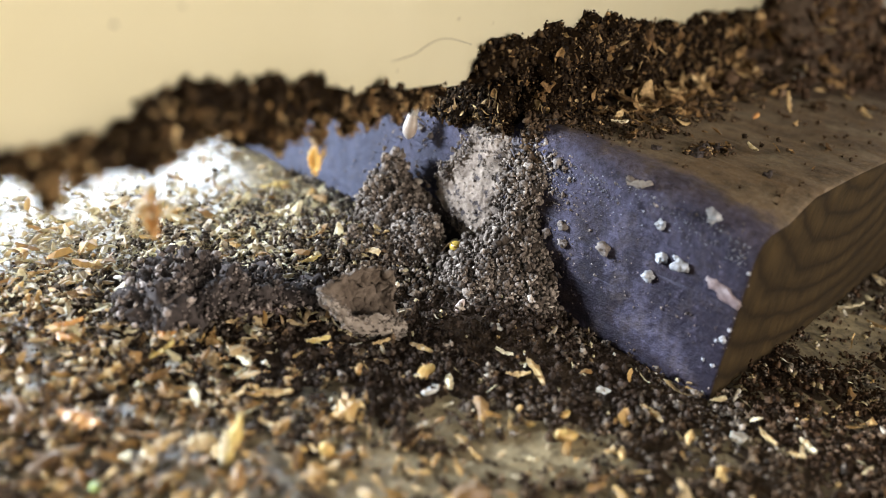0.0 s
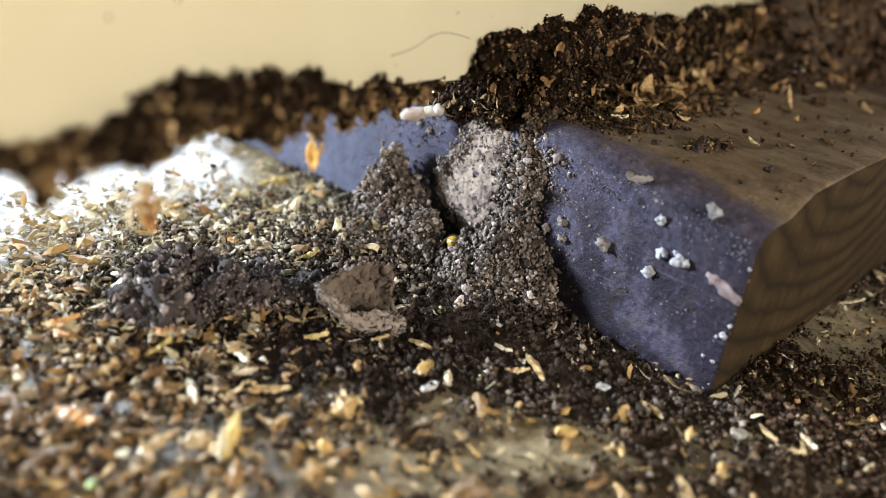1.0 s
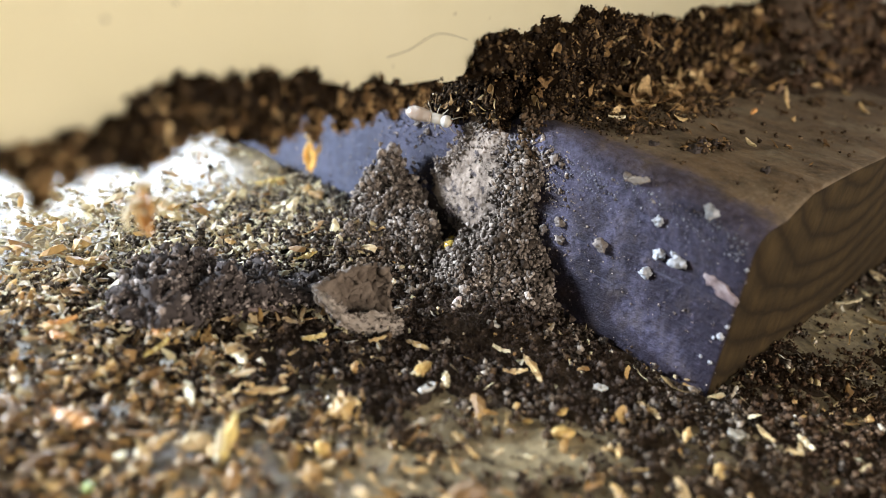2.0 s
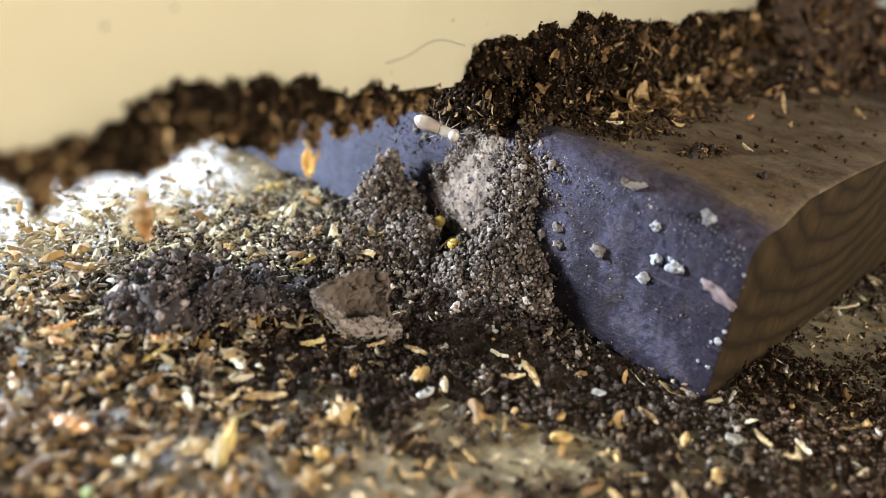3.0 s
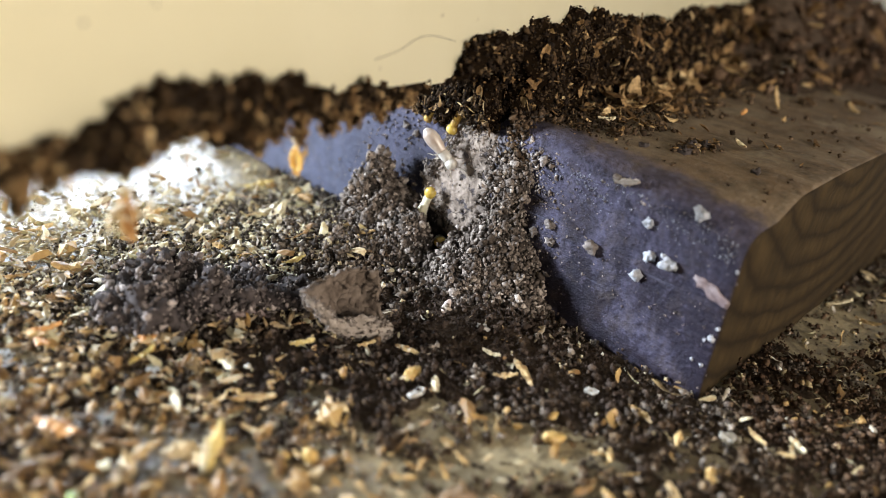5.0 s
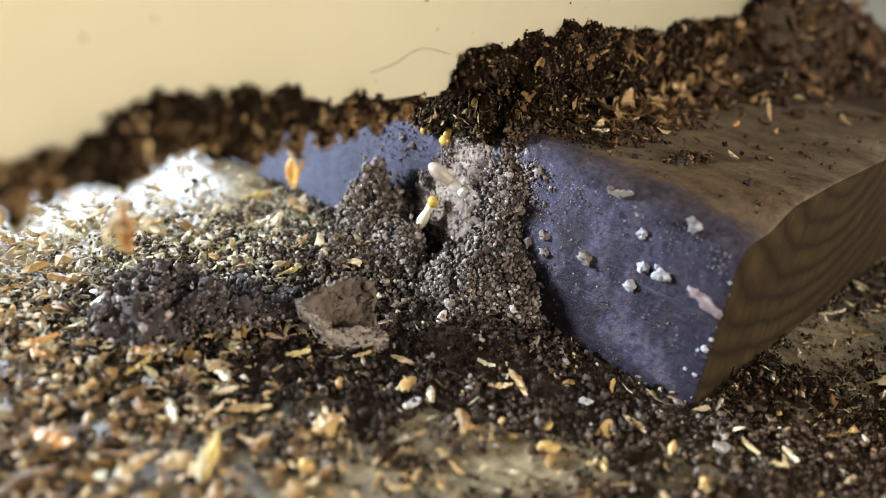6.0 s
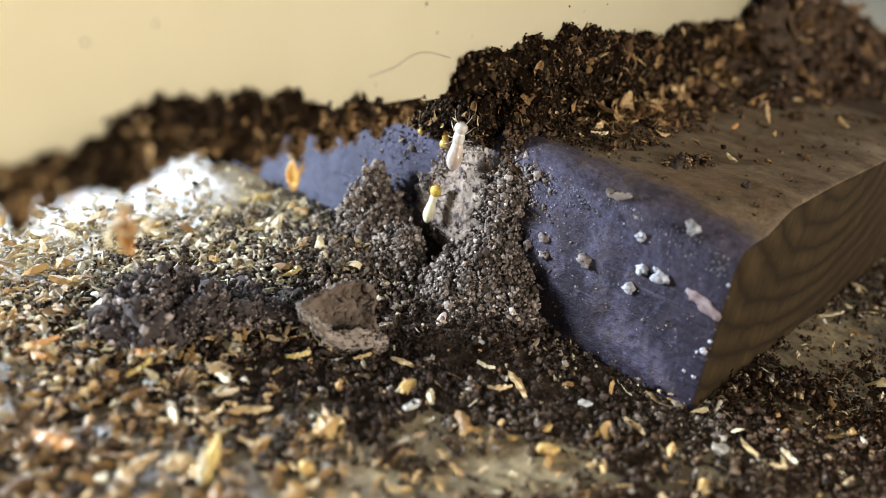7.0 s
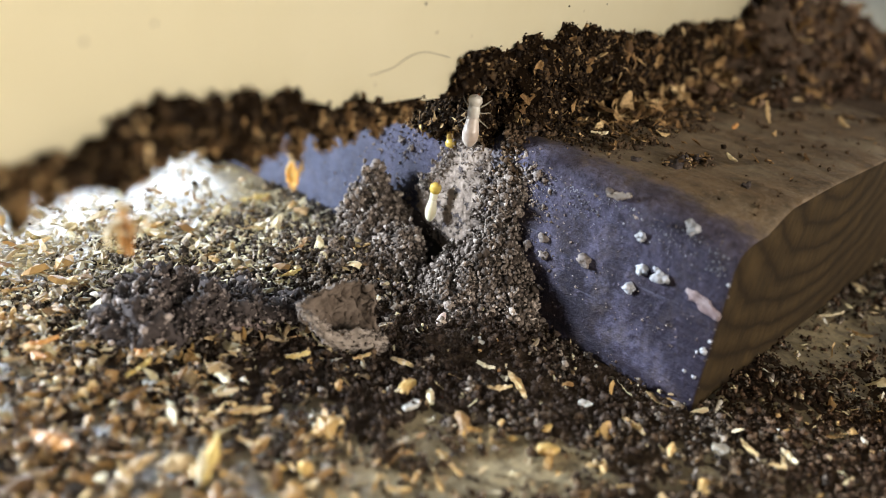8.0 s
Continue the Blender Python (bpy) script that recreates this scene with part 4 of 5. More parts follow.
    for i in range(n):
        for j in range(m):
            y, z = 0.0290 + 0.0125 * j / m, 0.0140 + 0.0125 * i / n
            reach = ((y - 0.0372) / 0.0062) ** 2 + ((z - 0.0208) / 0.0042) ** 2
            if noise.fractal(Vector((2.0, y * 420, z * 420)), 0.7, 2.1, 6) * 0.8 + 0.55 > reach:
                bm.faces.new((smear(i, j), smear(i + 1, j), smear(i + 1, j + 1), smear(i, j + 1)))
    bmesh.ops.recalc_face_normals(bm, faces=bm.faces)
    if sum(f.normal.x for f in bm.faces) > 0:
        bmesh.ops.reverse_faces(bm, faces=bm.faces)
    thicken(bm, 0.0002)
    part("smear", bm, SMEAR, thing, "thin chalky smear of mud on the blue face")
    return thing


shelter_tube()


def bend(p, q, w, u):
    """A point on the curve from p through q to w."""
    return p * ((1 - u) * (1 - 2 * u)) + q * (4 * u * (1 - u)) + w * (u * (2 * u - 1))


def fallen_pieces():
    # roof plate of the tube, fallen and leaning
    thing = tagged(new("mud_plate"), "broken plate of pale mud leaning on the soil", "mud plate")
    a, b, c, d, e = Vector((-0.0341, 0.0394, 0.0079)), Vector((-0.027, 0.0405, 0.0091)), Vector((-0.0227, 0.0384, 0.0084)), Vector((-0.0240, 0.0342, 0.0008)), Vector((-0.0290, 0.0385, 0.0008))
    bm = bmesh.new()
    n = 48
    grid = []
    for i in range(n + 1):
        u = i / n
        top = bend(a, b, c, u)
        low = a.lerp(e, u * 2) if u < 0.5 else e.lerp(d, u * 2 - 1)
        row = []
        for j in range(n + 1):
            v = j / n
            p = top.lerp(low, v)
            p = p + Vector((0.0010, 0.0014, 0)) * math.sin(math.pi * v) * math.sin(math.pi * u)
            edge = 0.0010 * noise.fractal(Vector((u * 4, v * 4, 1.0)), 0.9, 2.0, 2)
            row.append(bm.verts.new(p + Vector((edge, edge * 0.3, edge * 0.8))))
        grid.append(row)
    for i in range(n):
        for j in range(n):
            bm.faces.new((grid[i][j], grid[i + 1][j], grid[i + 1][j + 1], grid[i][j + 1]))
    bmesh.ops.remove_doubles(bm, verts=bm.verts, dist=0.00002)
    bmesh.ops.recalc_face_normals(bm, faces=bm.faces)
    roughen(bm, 0.0007, 420, 41.0)
    roughen(bm, 0.0003, 1500, 42.0)
    thicken(bm, 0.0005)
    plate = part("shell", bm, PLATE, thing)
    bm = bmesh.new()
    rim = [a.lerp(e, 0.15), a.lerp(e, 0.6), e, e.lerp(d, 0.5), d]
    lip = []
    for i, p in enumerate(rim):
        w = (0.0004, 0.0010, 0.0016, 0.0019, 0.0014)[i]
        lip.append([bm.verts.new(p + Vector((-0.0008, -0.0010, 0.0006)) + Vector((0.0004 * math.cos(q), -0.0007 * math.cos(q), w * math.sin(q) + w * 0.6))) for q in np.linspace(0, 2 * math.pi, 12, endpoint=False)])
    for g, h in zip(lip, lip[1:]):
        for i in range(12):
            bm.faces.new((g[i], g[(i + 1) % 12], h[(i + 1) % 12], h[i]))
    bm.faces.new(lip[0][::-1])
    bm.faces.new(lip[-1])
    bmesh.ops.recalc_face_normals(bm, faces=bm.faces)
    bmesh.ops.subdivide_edges(bm, edges=bm.edges, cuts=4, use_grid_fill=True)
    roughen(bm, 0.0006, 500, 4.0)
    roughen(bm, 0.0003, 1500, 4.0)
    lip = part("broken_edge", bm, LIP, thing, "pale crumbly broken edge")
    pelleted(lip, lip, 500, 0.00008, 0.00026, PALE_PELLETS, "edge_coat", 9)
    pelleted(plate, thing, 330, 0.00014, 0.00036, SOIL, "crumb_coat", 8, keep=lambda p: (p[:, 2] < 0.0022) | (p[:, 0] > -0.0236))
    # a length of tube lying on its side
    thing = tagged(new("tube_fragment"), "dark grey fragment of mud tube lying on the floor", "mud fragment")
    p0, p1 = Vector((-0.0505, 0.0580, 0.0)), Vector((-0.0285, 0.0480, 0.0))
    along = (p1 - p0).normalized()
    side = Vector((-along.y, along.x, 0))
    bm = bmesh.new()
    n, m = 60, 26
    grid = []
    for i in range(n + 1):
        u = i / n
        rad = np.interp(u, [0, 0.06, 0.2, 0.45, 0.7, 0.9, 1.0], [0.0020, 0.0050, 0.0066, 0.0050, 0.0044, 0.0036, 0.0014])
        c = p0.lerp(p1, u) + side * 0.0012 * math.sin(u * 5)
        span = float(np.interp(u, [0, 0.32, 0.42, 0.8, 0.95, 1], [215, 212, 172, 166, 185, 200]))
        row = []
        for j in range(m + 1):
            ang = radians(-25 + span * j / m)
            row.append(bm.verts.new(c + side * rad * 1.25 * math.cos(ang) + Vector((0, 0, rad * 0.85 * math.sin(ang) + 0.0008))))
        grid.append(row)
    for i in range(n):
        for j in range(m):
            bm.faces.new((grid[i][j], grid[i + 1][j], grid[i + 1][j + 1], grid[i][j + 1]))
    bmesh.ops.recalc_face_normals(bm, faces=bm.faces)
    if sum(f.normal.z for f in bm.faces) < 0:
        bmesh.ops.reverse_faces(bm, faces=bm.faces)
    roughen(bm, 0.0036, 240, 9.0)
    roughen(bm, 0.0016, 640, 8.0)
    thicken(bm, 0.0011)
    frag = part("shell", bm, FRAGMENT, thing)
    # its pale inner lining shows along the lifted edge
    bm = bmesh.new()
    strip = []
    for i in range(31):
        u = 0.36 + 0.5 * i / 30
        c = p0.lerp(p1, u) - side * (0.0046 - 0.0016 * abs(2 * i / 30 - 1))
        w = 0.0010 * math.sin(math.pi * i / 30) ** 0.5 + 0.0002
        strip.append([bm.verts.new(c + side * 0.0009 * math.cos(q) + Vector((0, 0, 0.0010 + w * math.sin(q)))) for q in np.linspace(0, 2 * math.pi, 10, endpoint=False)])
    for g, h in zip(strip, strip[1:]):
        for i in range(10):
            bm.faces.new((g[i], g[(i + 1) % 10], h[(i + 1) % 10], h[i]))
    bm.faces.new(strip[0][::-1])
    bm.faces.new(strip[-1])
    bmesh.ops.recalc_face_normals(bm, faces=bm.faces)
    bmesh.ops.subdivide_edges(bm, edges=bm.edges, cuts=2, use_grid_fill=True)
    roughen(bm, 0.0007, 600, 14.0)
    part("inner_lining", bm, PINK_LINING, thing, "pale pinkish inner lining")
    pelleted(frag, thing, 3300, 0.00016, 0.00066, DARK_PELLETS, "pellet_coat", 12, fine=True, keep=lambda p: p[:, 2] > 0.0004)


fallen_pieces()


# ---------------- dark carton crust between block and board ----------------
CRUST_TOP = [(-0.14, 0.0340), (-0.0700, 0.0340), (-0.0679, 0.0344), (-0.0630, 0.0343), (-0.0622, 0.0357), (-0.0602, 0.0365), (-0.0584, 0.0376), (-0.0557, 0.0381), (-0.0529, 0.0376), (-0.0486, 0.0381), (-0.0466, 0.0375), (-0.0387, 0.0369), (-0.0373, 0.0355), (-0.0336, 0.0354),
             (-0.0319, 0.0360), (-0.0277, 0.0354), (-0.0264, 0.0339), (-0.0162, 0.0337), (-0.0140, 0.0343), (-0.0127, 0.0365), (-0.0121, 0.0382), (-0.0065, 0.0392), (0.003, 0.0405), (0.0109, 0.0409), (0.0122, 0.0418), (0.0213, 0.0417), (0.0237, 0.0409), (0.0443, 0.0397), (0.0554, 0.0390), (0.0599, 0.0407), (0.0871, 0.0401), (0.100, 0.0405)]
CRUST_LOW = [(-0.14, 0.0335), (-0.0704, 0.0330), (-0.066, 0.0325), (-0.0631, 0.0330), (-0.0602, 0.0322), (-0.0570, 0.0320), (-0.0564, 0.0328), (-0.0505, 0.0322), (-0.0457, 0.0318), (-0.0437, 0.0322), (-0.0422, 0.0330), (-0.0391, 0.0329), (-0.0353, 0.0324), (-0.0285, 0.0321), (-0.0245, 0.0323),
             (-0.0200, 0.0328), (-0.0150, 0.0327), (-0.0105, 0.0335), (-0.007, 0.0345), (-0.003, 0.0335), (0.0005, 0.0290), (0.003, 0.0266), (0.10, 0.0265)]


def carton_crust():
    thing = tagged(new("carton_crust"), "dark brown termite carton crust hanging along the board's lower edge", "mud crust")
    bm = bmesh.new()
    xs = np.linspace(-0.14, 0.10, 300)
    sides = 28
    rings = []
    for x in xs:
        t, l = np.interp(x, *zip(*CRUST_TOP)), np.interp(x, *zip(*CRUST_LOW))
        y = BOARD_Y + SLOPE * x
        hollow = 0.0065 * math.exp(-((x + 0.013) / 0.008) ** 2)
        fat = 0.0026 + 0.0012 * noise.noise(Vector((x * 120, 0, 5)))
        fat += 0.0012 * (x > 0.0)
        ring = []
        for a in np.linspace(0, 2 * math.pi, sides, endpoint=False):
            z = (t + l) / 2 + (t - l) / 2 * (abs(math.sin(a)) ** 0.8) * math.copysign(1, math.sin(a))
            back = hollow * min(1, max(0, (0.0350 - z) / 0.0015))
            ring.append(bm.verts.new((x, y + back + 0.0012 + fat * math.cos(a) * (1.25 if math.cos(a) < 0 else 3.2), z)))
        rings.append(ring)
    for a, b in zip(rings, rings[1:]):
        for i in range(sides):
            j = (i + 1) % sides
            bm.faces.new((a[i], b[i], b[j], a[j]))
    bm.faces.new(rings[0])
    bm.faces.new(rings[-1][::-1])
    bmesh.ops.recalc_face_normals(bm, faces=bm.faces)
    roughen(bm, 0.0016, 150, 7.0)
    roughen(bm, 0.0018, 330, 1.0)
    roughen(bm, 0.0008, 900, 2.0)
    for v in bm.verts:
        v.co.z = min(v.co.z, np.interp(v.co.x, *zip(*CRUST_TOP)) + 0.0003)
        if v.co.x < -0.002:
            v.co.z = max(v.co.z, np.interp(v.co.x, *zip(*CRUST_LOW)) - (0.0006 if v.co.x < -0.028 else 0.0001))
    crust = part("crust", bm, CARTON, thing)

    def clear(p):
        """Nothing hangs low over the open stretch beside the tube."""
        low = np.interp(p[:, 0], *zip(*CRUST_LOW))
        return (p[:, 0] < -0.028) | (p[:, 0] > -0.001) | (p[:, 2] > low + 0.0003)

    pelleted(crust, thing, 30000, 0.00012, 0.00046, BROWN, "crust_coat", 14, keep=lambda p: (p[:, 1] < BOARD_Y + SLOPE * p[:, 0] + 0.0008 + 0.0075 * np.exp(-((p[:, 0] + 0.013) / 0.008) ** 2)) & (p[:, 0] > -0.078) & clear(p))
    r = np.random.default_rng(15)
    p, n = on_skin(crust, 9000, r)
    top = np.interp(p[:, 0], *zip(*CRUST_TOP))
    ok = (p[:, 2] < top - 0.0008) & (p[:, 1] < BOARD_Y + SLOPE * p[:, 0]) & (p[:, 0] > -0.078) & clear(p) & (r.random(9000) < np.where(p[:, 0] < -0.02, 0.75, np.where(p[:, 0] > 0.03, 0.34, 0.14)))
    p, n = p[ok], n[ok]
    size = np.where(p[:, 0] < -0.02, 0.00066, np.where(p[:, 0] > 0.03, 0.0008, 0.0006)) * np.exp(r.normal(0, 0.5, len(p))).clip(0.4, 2.4)
    scatter("fibre_coat", p + n * 0.0001, size, random_turns(len(p), r=r), FLAKES, FLAKE_FACES, CRUST_CHAFF, thing, "brown husk fibres stuck in the crust")
    rough = np.random.default_rng(35)
    p, n = on_skin(crust, 900, rough)
    ok = (p[:, 0] > -0.010) & (p[:, 1] < BOARD_Y + SLOPE * p[:, 0]) & (p[:, 0] < 0.1) & clear(p) & (p[:, 2] < np.interp(p[:, 0], *zip(*CRUST_TOP)) - 0.0006)
    p, n = p[ok], n[ok]
    scatter("coarse_fibre_coat", p + n * 0.0003, 0.0009 * np.exp(rough.normal(0, 0.4, len(p))).clip(0.5, 2.2) * (1 + 8 * p[:, 0].clip(0, 0.1)), random_turns(len(p), r=rough), FLAKES, FLAKE_FACES, CRUST_CHAFF, thing, "coarse tan husk flakes stuck in the crust")
    # ragged drops that hang from the lower edge
    for x, length, w in ((-0.0687, 0.0032, 0.0014), (-0.0664, 0.0014, 0.0010), (-0.0615, 0.0008, 0.0009), (-0.0585, 0.0010, 0.0010), (-0.0462, 0.0014, 0.0011), (-0.0445, 0.0008, 0.0009),
                         (-0.0402, 0.0018, 0.0007), (-0.0364, 0.0022, 0.0009), (-0.0325, 0.0006, 0.0009), (-0.0280, 0.0005, 0.0008), (-0.0238, 0.0008, 0.0005)):
        l = np.interp(x, *zip(*CRUST_LOW))
        bm = bmesh.new()
        y = BOARD_Y + SLOPE * x - 0.001
        tube_loops(bm, smooth_loops([(l - length, x, y, 0.00025, 0.00025), (l - length * 0.6, x, y, w * 0.6, w * 0.6), (l, x, y, w, w), (l + 0.0015, x, y, w * 1.4, w)], 12), 14)
        roughen(bm, 0.0008, 700, x * 999)
        drop = part("hanging_drop", bm, CARTON, thing)
        pelleted(drop, drop, 120, 0.00012, 0.0004, CRUST_CHAFF, "drop_coat", int(-x * 1e5))
    # the root of the crust on the block's edge, behind the board
    bm = bmesh.new()
    rings = []
    for i in range(41):
        u = i / 40
        y = 0.0400 + 0.0290 * u
        swollen = math.exp(-((y - 0.0435) / 0.006) ** 2)
        rad = (0.0034 + 0.0014 * swollen) * min(1, (1 - u) / 0.25) ** 0.6 + 0.0002
        rings.append([bm.verts.new((0.0014 + rad * math.cos(a), y, 0.0268 + 0.0026 * swollen + rad * math.sin(a))) for a in np.linspace(0, 2 * math.pi, 22, endpoint=False)])
    for a, b in zip(rings, rings[1:]):
        for i in range(22):
            j = (i + 1) % 22
            bm.faces.new((a[i], b[i], b[j], a[j]))
    bm.faces.new(rings[0])
    bm.faces.new(rings[-1][::-1])
    bmesh.ops.recalc_face_normals(bm, faces=bm.faces)
    roughen(bm, 0.0010, 260, 31.0)
    roughen(bm, 0.0007, 800, 32.0)
    root = part("root", bm, CARTON, thing)
    pelleted(root, thing, 3200, 0.00012, 0.00042, BROWN, "root_coat", 33)
    p, n = on_skin(root, 420, rough)
    scatter("root_fibre_coat", p + n * 0.0003, 0.0006 * np.exp(rough.normal(0, 0.4, 420)).clip(0.5, 2.2), random_turns(420, r=rough), FLAKES, FLAKE_FACES, CRUST_CHAFF, thing)
    return thing


carton_crust()


def soil_heap():
    """Heaped soil on the block beyond the board's end."""
    thing = tagged(new("soil_heap"), "heap of dark crumbly soil on top of the block", "soil heap")
    bm = bmesh.new()
    nx, ny = 120, 80
    grid = []
    for i in range(nx + 1):
        row = []
        for j in range(ny + 1):
            x, y = 0.035 + 0.165 * i / nx, 0.004 + 0.10 * j / ny
            rise = 0.020 * math.exp(-((x - 0.135) / 0.032) ** 2 - ((y - 0.058) / 0.022) ** 2) + 0.012 * math.exp(-((x - 0.105) / 0.014) ** 2 - ((y - 0.044) / 0.010) ** 2)
            rise += 0.010 * math.exp(-((x - 0.165) / 0.03) ** 2 - ((y - 0.04) / 0.02) ** 2)
            rise += 0.0022 * math.exp(-((x - 0.10) / 0.05) ** 2 - ((y - 0.038) / 0.014) ** 2) - 0.0010
            rise += 0.0022 * noise.fractal(Vector((x * 170, y * 170, 0)), 0.8, 2, 5) * min(1, max(0, rise) / 0.002)
            row.append(bm.verts.new((x, y, H + rise)))
        grid.append(row)
    for i in range(nx):
        for j in range(ny):
            bm.faces.new((grid[i][j], grid[i + 1][j], grid[i + 1][j + 1], grid[i][j + 1]))
    heap = part("mass", bm, BED, thing)
    pelleted(heap, thing, 4200, 0.0004, 0.0015, RUST_SOIL, "heap_coat", 17, fine=True, keep=lambda p: p[:, 2] > H + 0.0008)
    r = np.random.default_rng(18)
    p, n = on_skin(heap, 700, r)
    p = p[p[:, 2] > H + 0.0002]
    scatter("chaff_coat", p + np.array([0, 0, 0.0004]), r.uniform(0.0010, 0.0034, len(p)), random_turns(len(p), 1.2, r), FLAKES, FLAKE_FACES, CRUST_CHAFF, thing)


soil_heap()


def crumbs_on_block():
    r = np.random.default_rng(19)
    # along the foot of the crust, on the block's top
    x = r.uniform(0.004, 0.095, 1900)
    back = 0.036 + SLOPE * x
    y = back - np.abs(r.normal(0, 0.0045, 1900)) - 0.0005
    s = r.uniform(0.00014, 0.0004, 1900)
    ok = (x + 0.3 * r.random(1900) * 0.02 > 0.008) & (y > 0.004)
    scatter("foot_crumbs", np.column_stack([x, y, H - worn(x, y) + s * 0.6])[ok], s[ok], random_turns(ok.sum(), r=r), GRAINS, GRAIN_FACES, BROWN, None, "brown crumbs along the foot of the crust", "crumbs")
    x = r.uniform(0.022, 0.098, 150)
    y = 0.0355 + SLOPE * x - np.abs(r.normal(0, 0.0035, 150))
    scatter("coarse_chaff", np.column_stack([x, y, H + r.uniform(0.0005, 0.0022, 150)]), r.uniform(0.0009, 0.0026, 150), random_turns(150, 1.1, r), FLAKES, FLAKE_FACES, CRUST_CHAFF, None, "coarse tan husk bits heaped at the crust's foot", "chaff")
    x = r.uniform(0.015, 0.095, 260)
    y = 0.036 + SLOPE * x - np.abs(r.normal(0, 0.006, 260)) - 0.001
    s = r.uniform(0.0004, 0.0013, 260)
    scatter("foot_chaff", np.column_stack([x, y, np.full(260, H + 0.0006)]), s, random_turns(260, 0.6, r), FLAKES, FLAKE_FACES, CRUST_CHAFF, None, "brown husk bits along the foot of the crust", "chaff")
    # specks on the long face and top
    # loose clusters further out on the top
    spots = [(0.012, 0.0265), (0.020, 0.0255), (0.028, 0.0265), (0.036, 0.0275), (0.046, 0.0285), (0.050, 0.0345), (0.060, 0.030), (0.016, 0.0172), (0.019, 0.0165), (0.072, 0.021), (0.085, 0.0155), (0.092, 0.010), (0.078, 0.031), (0.033, 0.0315)]
    p = np.concatenate([np.column_stack([r.normal(x, 0.0016, 60), r.normal(y, 0.0008, 60)]) for x, y in spots] + [np.column_stack([r.uniform(0.006, 0.097, 160), r.uniform(0.003, 0.036, 160)])])
    p = np.concatenate([p] + [np.column_stack([r.normal(x, 0.004, 70), r.normal(0.031 + SLOPE * x, 0.0022, 70)]) for x in np.linspace(0.012, 0.092, 10)])
    p = p[(p[:, 0] > 0.0055) & (p[:, 1] < 0.036 + SLOPE * p[:, 0]) & (p[:, 0] < 0.098) & (p[:, 1] > 0.002)]
    s = 0.00026 * np.exp(r.normal(0, 0.5, len(p))).clip(0.3, 2.6)
    scatter("top_crumbs", np.column_stack([p, H - worn(p[:, 0], p[:, 1]) + s * 0.5]), s, random_turns(len(p), r=r), GRAINS, GRAIN_FACES, LOAM, None, "brown soil crumbs on top of the block", "crumbs")
    q = p[r.choice(len(p), 330, replace=False)]
    scatter("top_chaff", np.column_stack([q, H - worn(q[:, 0], q[:, 1]) + 0.0005]), 0.0006 * np.exp(r.normal(0, 0.5, 330)).clip(0.4, 2.5), random_turns(330, 0.6, r), FLAKES, FLAKE_FACES, CRUST_CHAFF, None, "tan husk bits on top of the block", "chaff")
    y, z = r.uniform(0.0, 0.095, 900), r.uniform(0.001, 0.025, 900)
    s = 0.00009 * np.exp(r.normal(0, 0.5, 900)).clip(0.4, 3.0)
    scatter("face_specks", np.column_stack([-s * 0.2, y, z]), s, random_turns(900, r=r), GRAINS, GRAIN_FACES, DARK_PELLETS, None, "fine dark specks stuck on the blue face", "specks")
    y, z = r.uniform(0.0, 0.095, 420), 0.026 * r.random(420) ** 0.6
    s = 0.00007 * np.exp(r.normal(0, 0.5, 420)).clip(0.4, 3.2)
    z = z.clip(0.002, 0.0235)
    scatter("pale_specks", np.column_stack([-s * 0.2, y, z]), s, random_turns(420, r=r), GRAINS, GRAIN_FACES, PALE_PELLETS, None, "fine pale specks stuck on the blue face", "specks")
    near = r.random(420) < 0.55
    y = np.where(near, 0.0355 - np.abs(r.normal(0, 0.0024, 420)), 0.0335 - np.abs(r.normal(0, 0.0045, 420)))
    z = np.where(near, r.normal(0.0208, 0.0019, 420), r.uniform(0.009, 0.0262, 420)).clip(0.005, 0.0262)
    s = np.where(near, 0.00022, 0.00012) * np.exp(r.normal(0, 0.55, 420)).clip(0.4, 2.8)
    x = 0.0042 * np.clip((z - 0.0228) / 0.0042, 0, 1) ** 2.2
    scatter("pale_crumbs", np.column_stack([x - s * 0.4, y, z]), s, random_turns(420, r=r), GRAINS, GRAIN_FACES, PALE_PELLETS, None, "pale mud crumbs stuck on the blue face beside the tube", "crumbs")
    y, z = r.uniform(0.001, 0.034, 1300), r.normal(0.0232, 0.0018, 1300).clip(0.017, 0.0262)
    keep = (np.sin(y * 900) + np.sin(y * 2300 + 1) + np.sin(z * 3100 + y * 500)) > -0.9
    y, z = y[keep], z[keep]
    s = 0.000075 * np.exp(r.normal(0, 0.5, len(y))).clip(0.4, 3.0)
    scatter("chalk_crumbs", np.column_stack([arris(z) - s * 0.2, y, z - worn(arris(z), y) * (z / H) ** 3]), s, random_turns(len(y), r=r), GRAINS, GRAIN_FACES, CHALK, None, "chalky blue-grey flecks along the block's rounded edge", "specks")
    y, z = r.normal(0.060, 0.006, 110), r.normal(0.0195, 0.0025, 110)
    s = r.uniform(0.0001, 0.0003, 110)
    scatter("dark_crumbs", np.column_stack([-s * 0.5, y, z]), s, random_turns(110, r=r), GRAINS, GRAIN_FACES, DARK_PELLETS, None, "dark crumbs stuck below the crust", "crumbs")


crumbs_on_block()


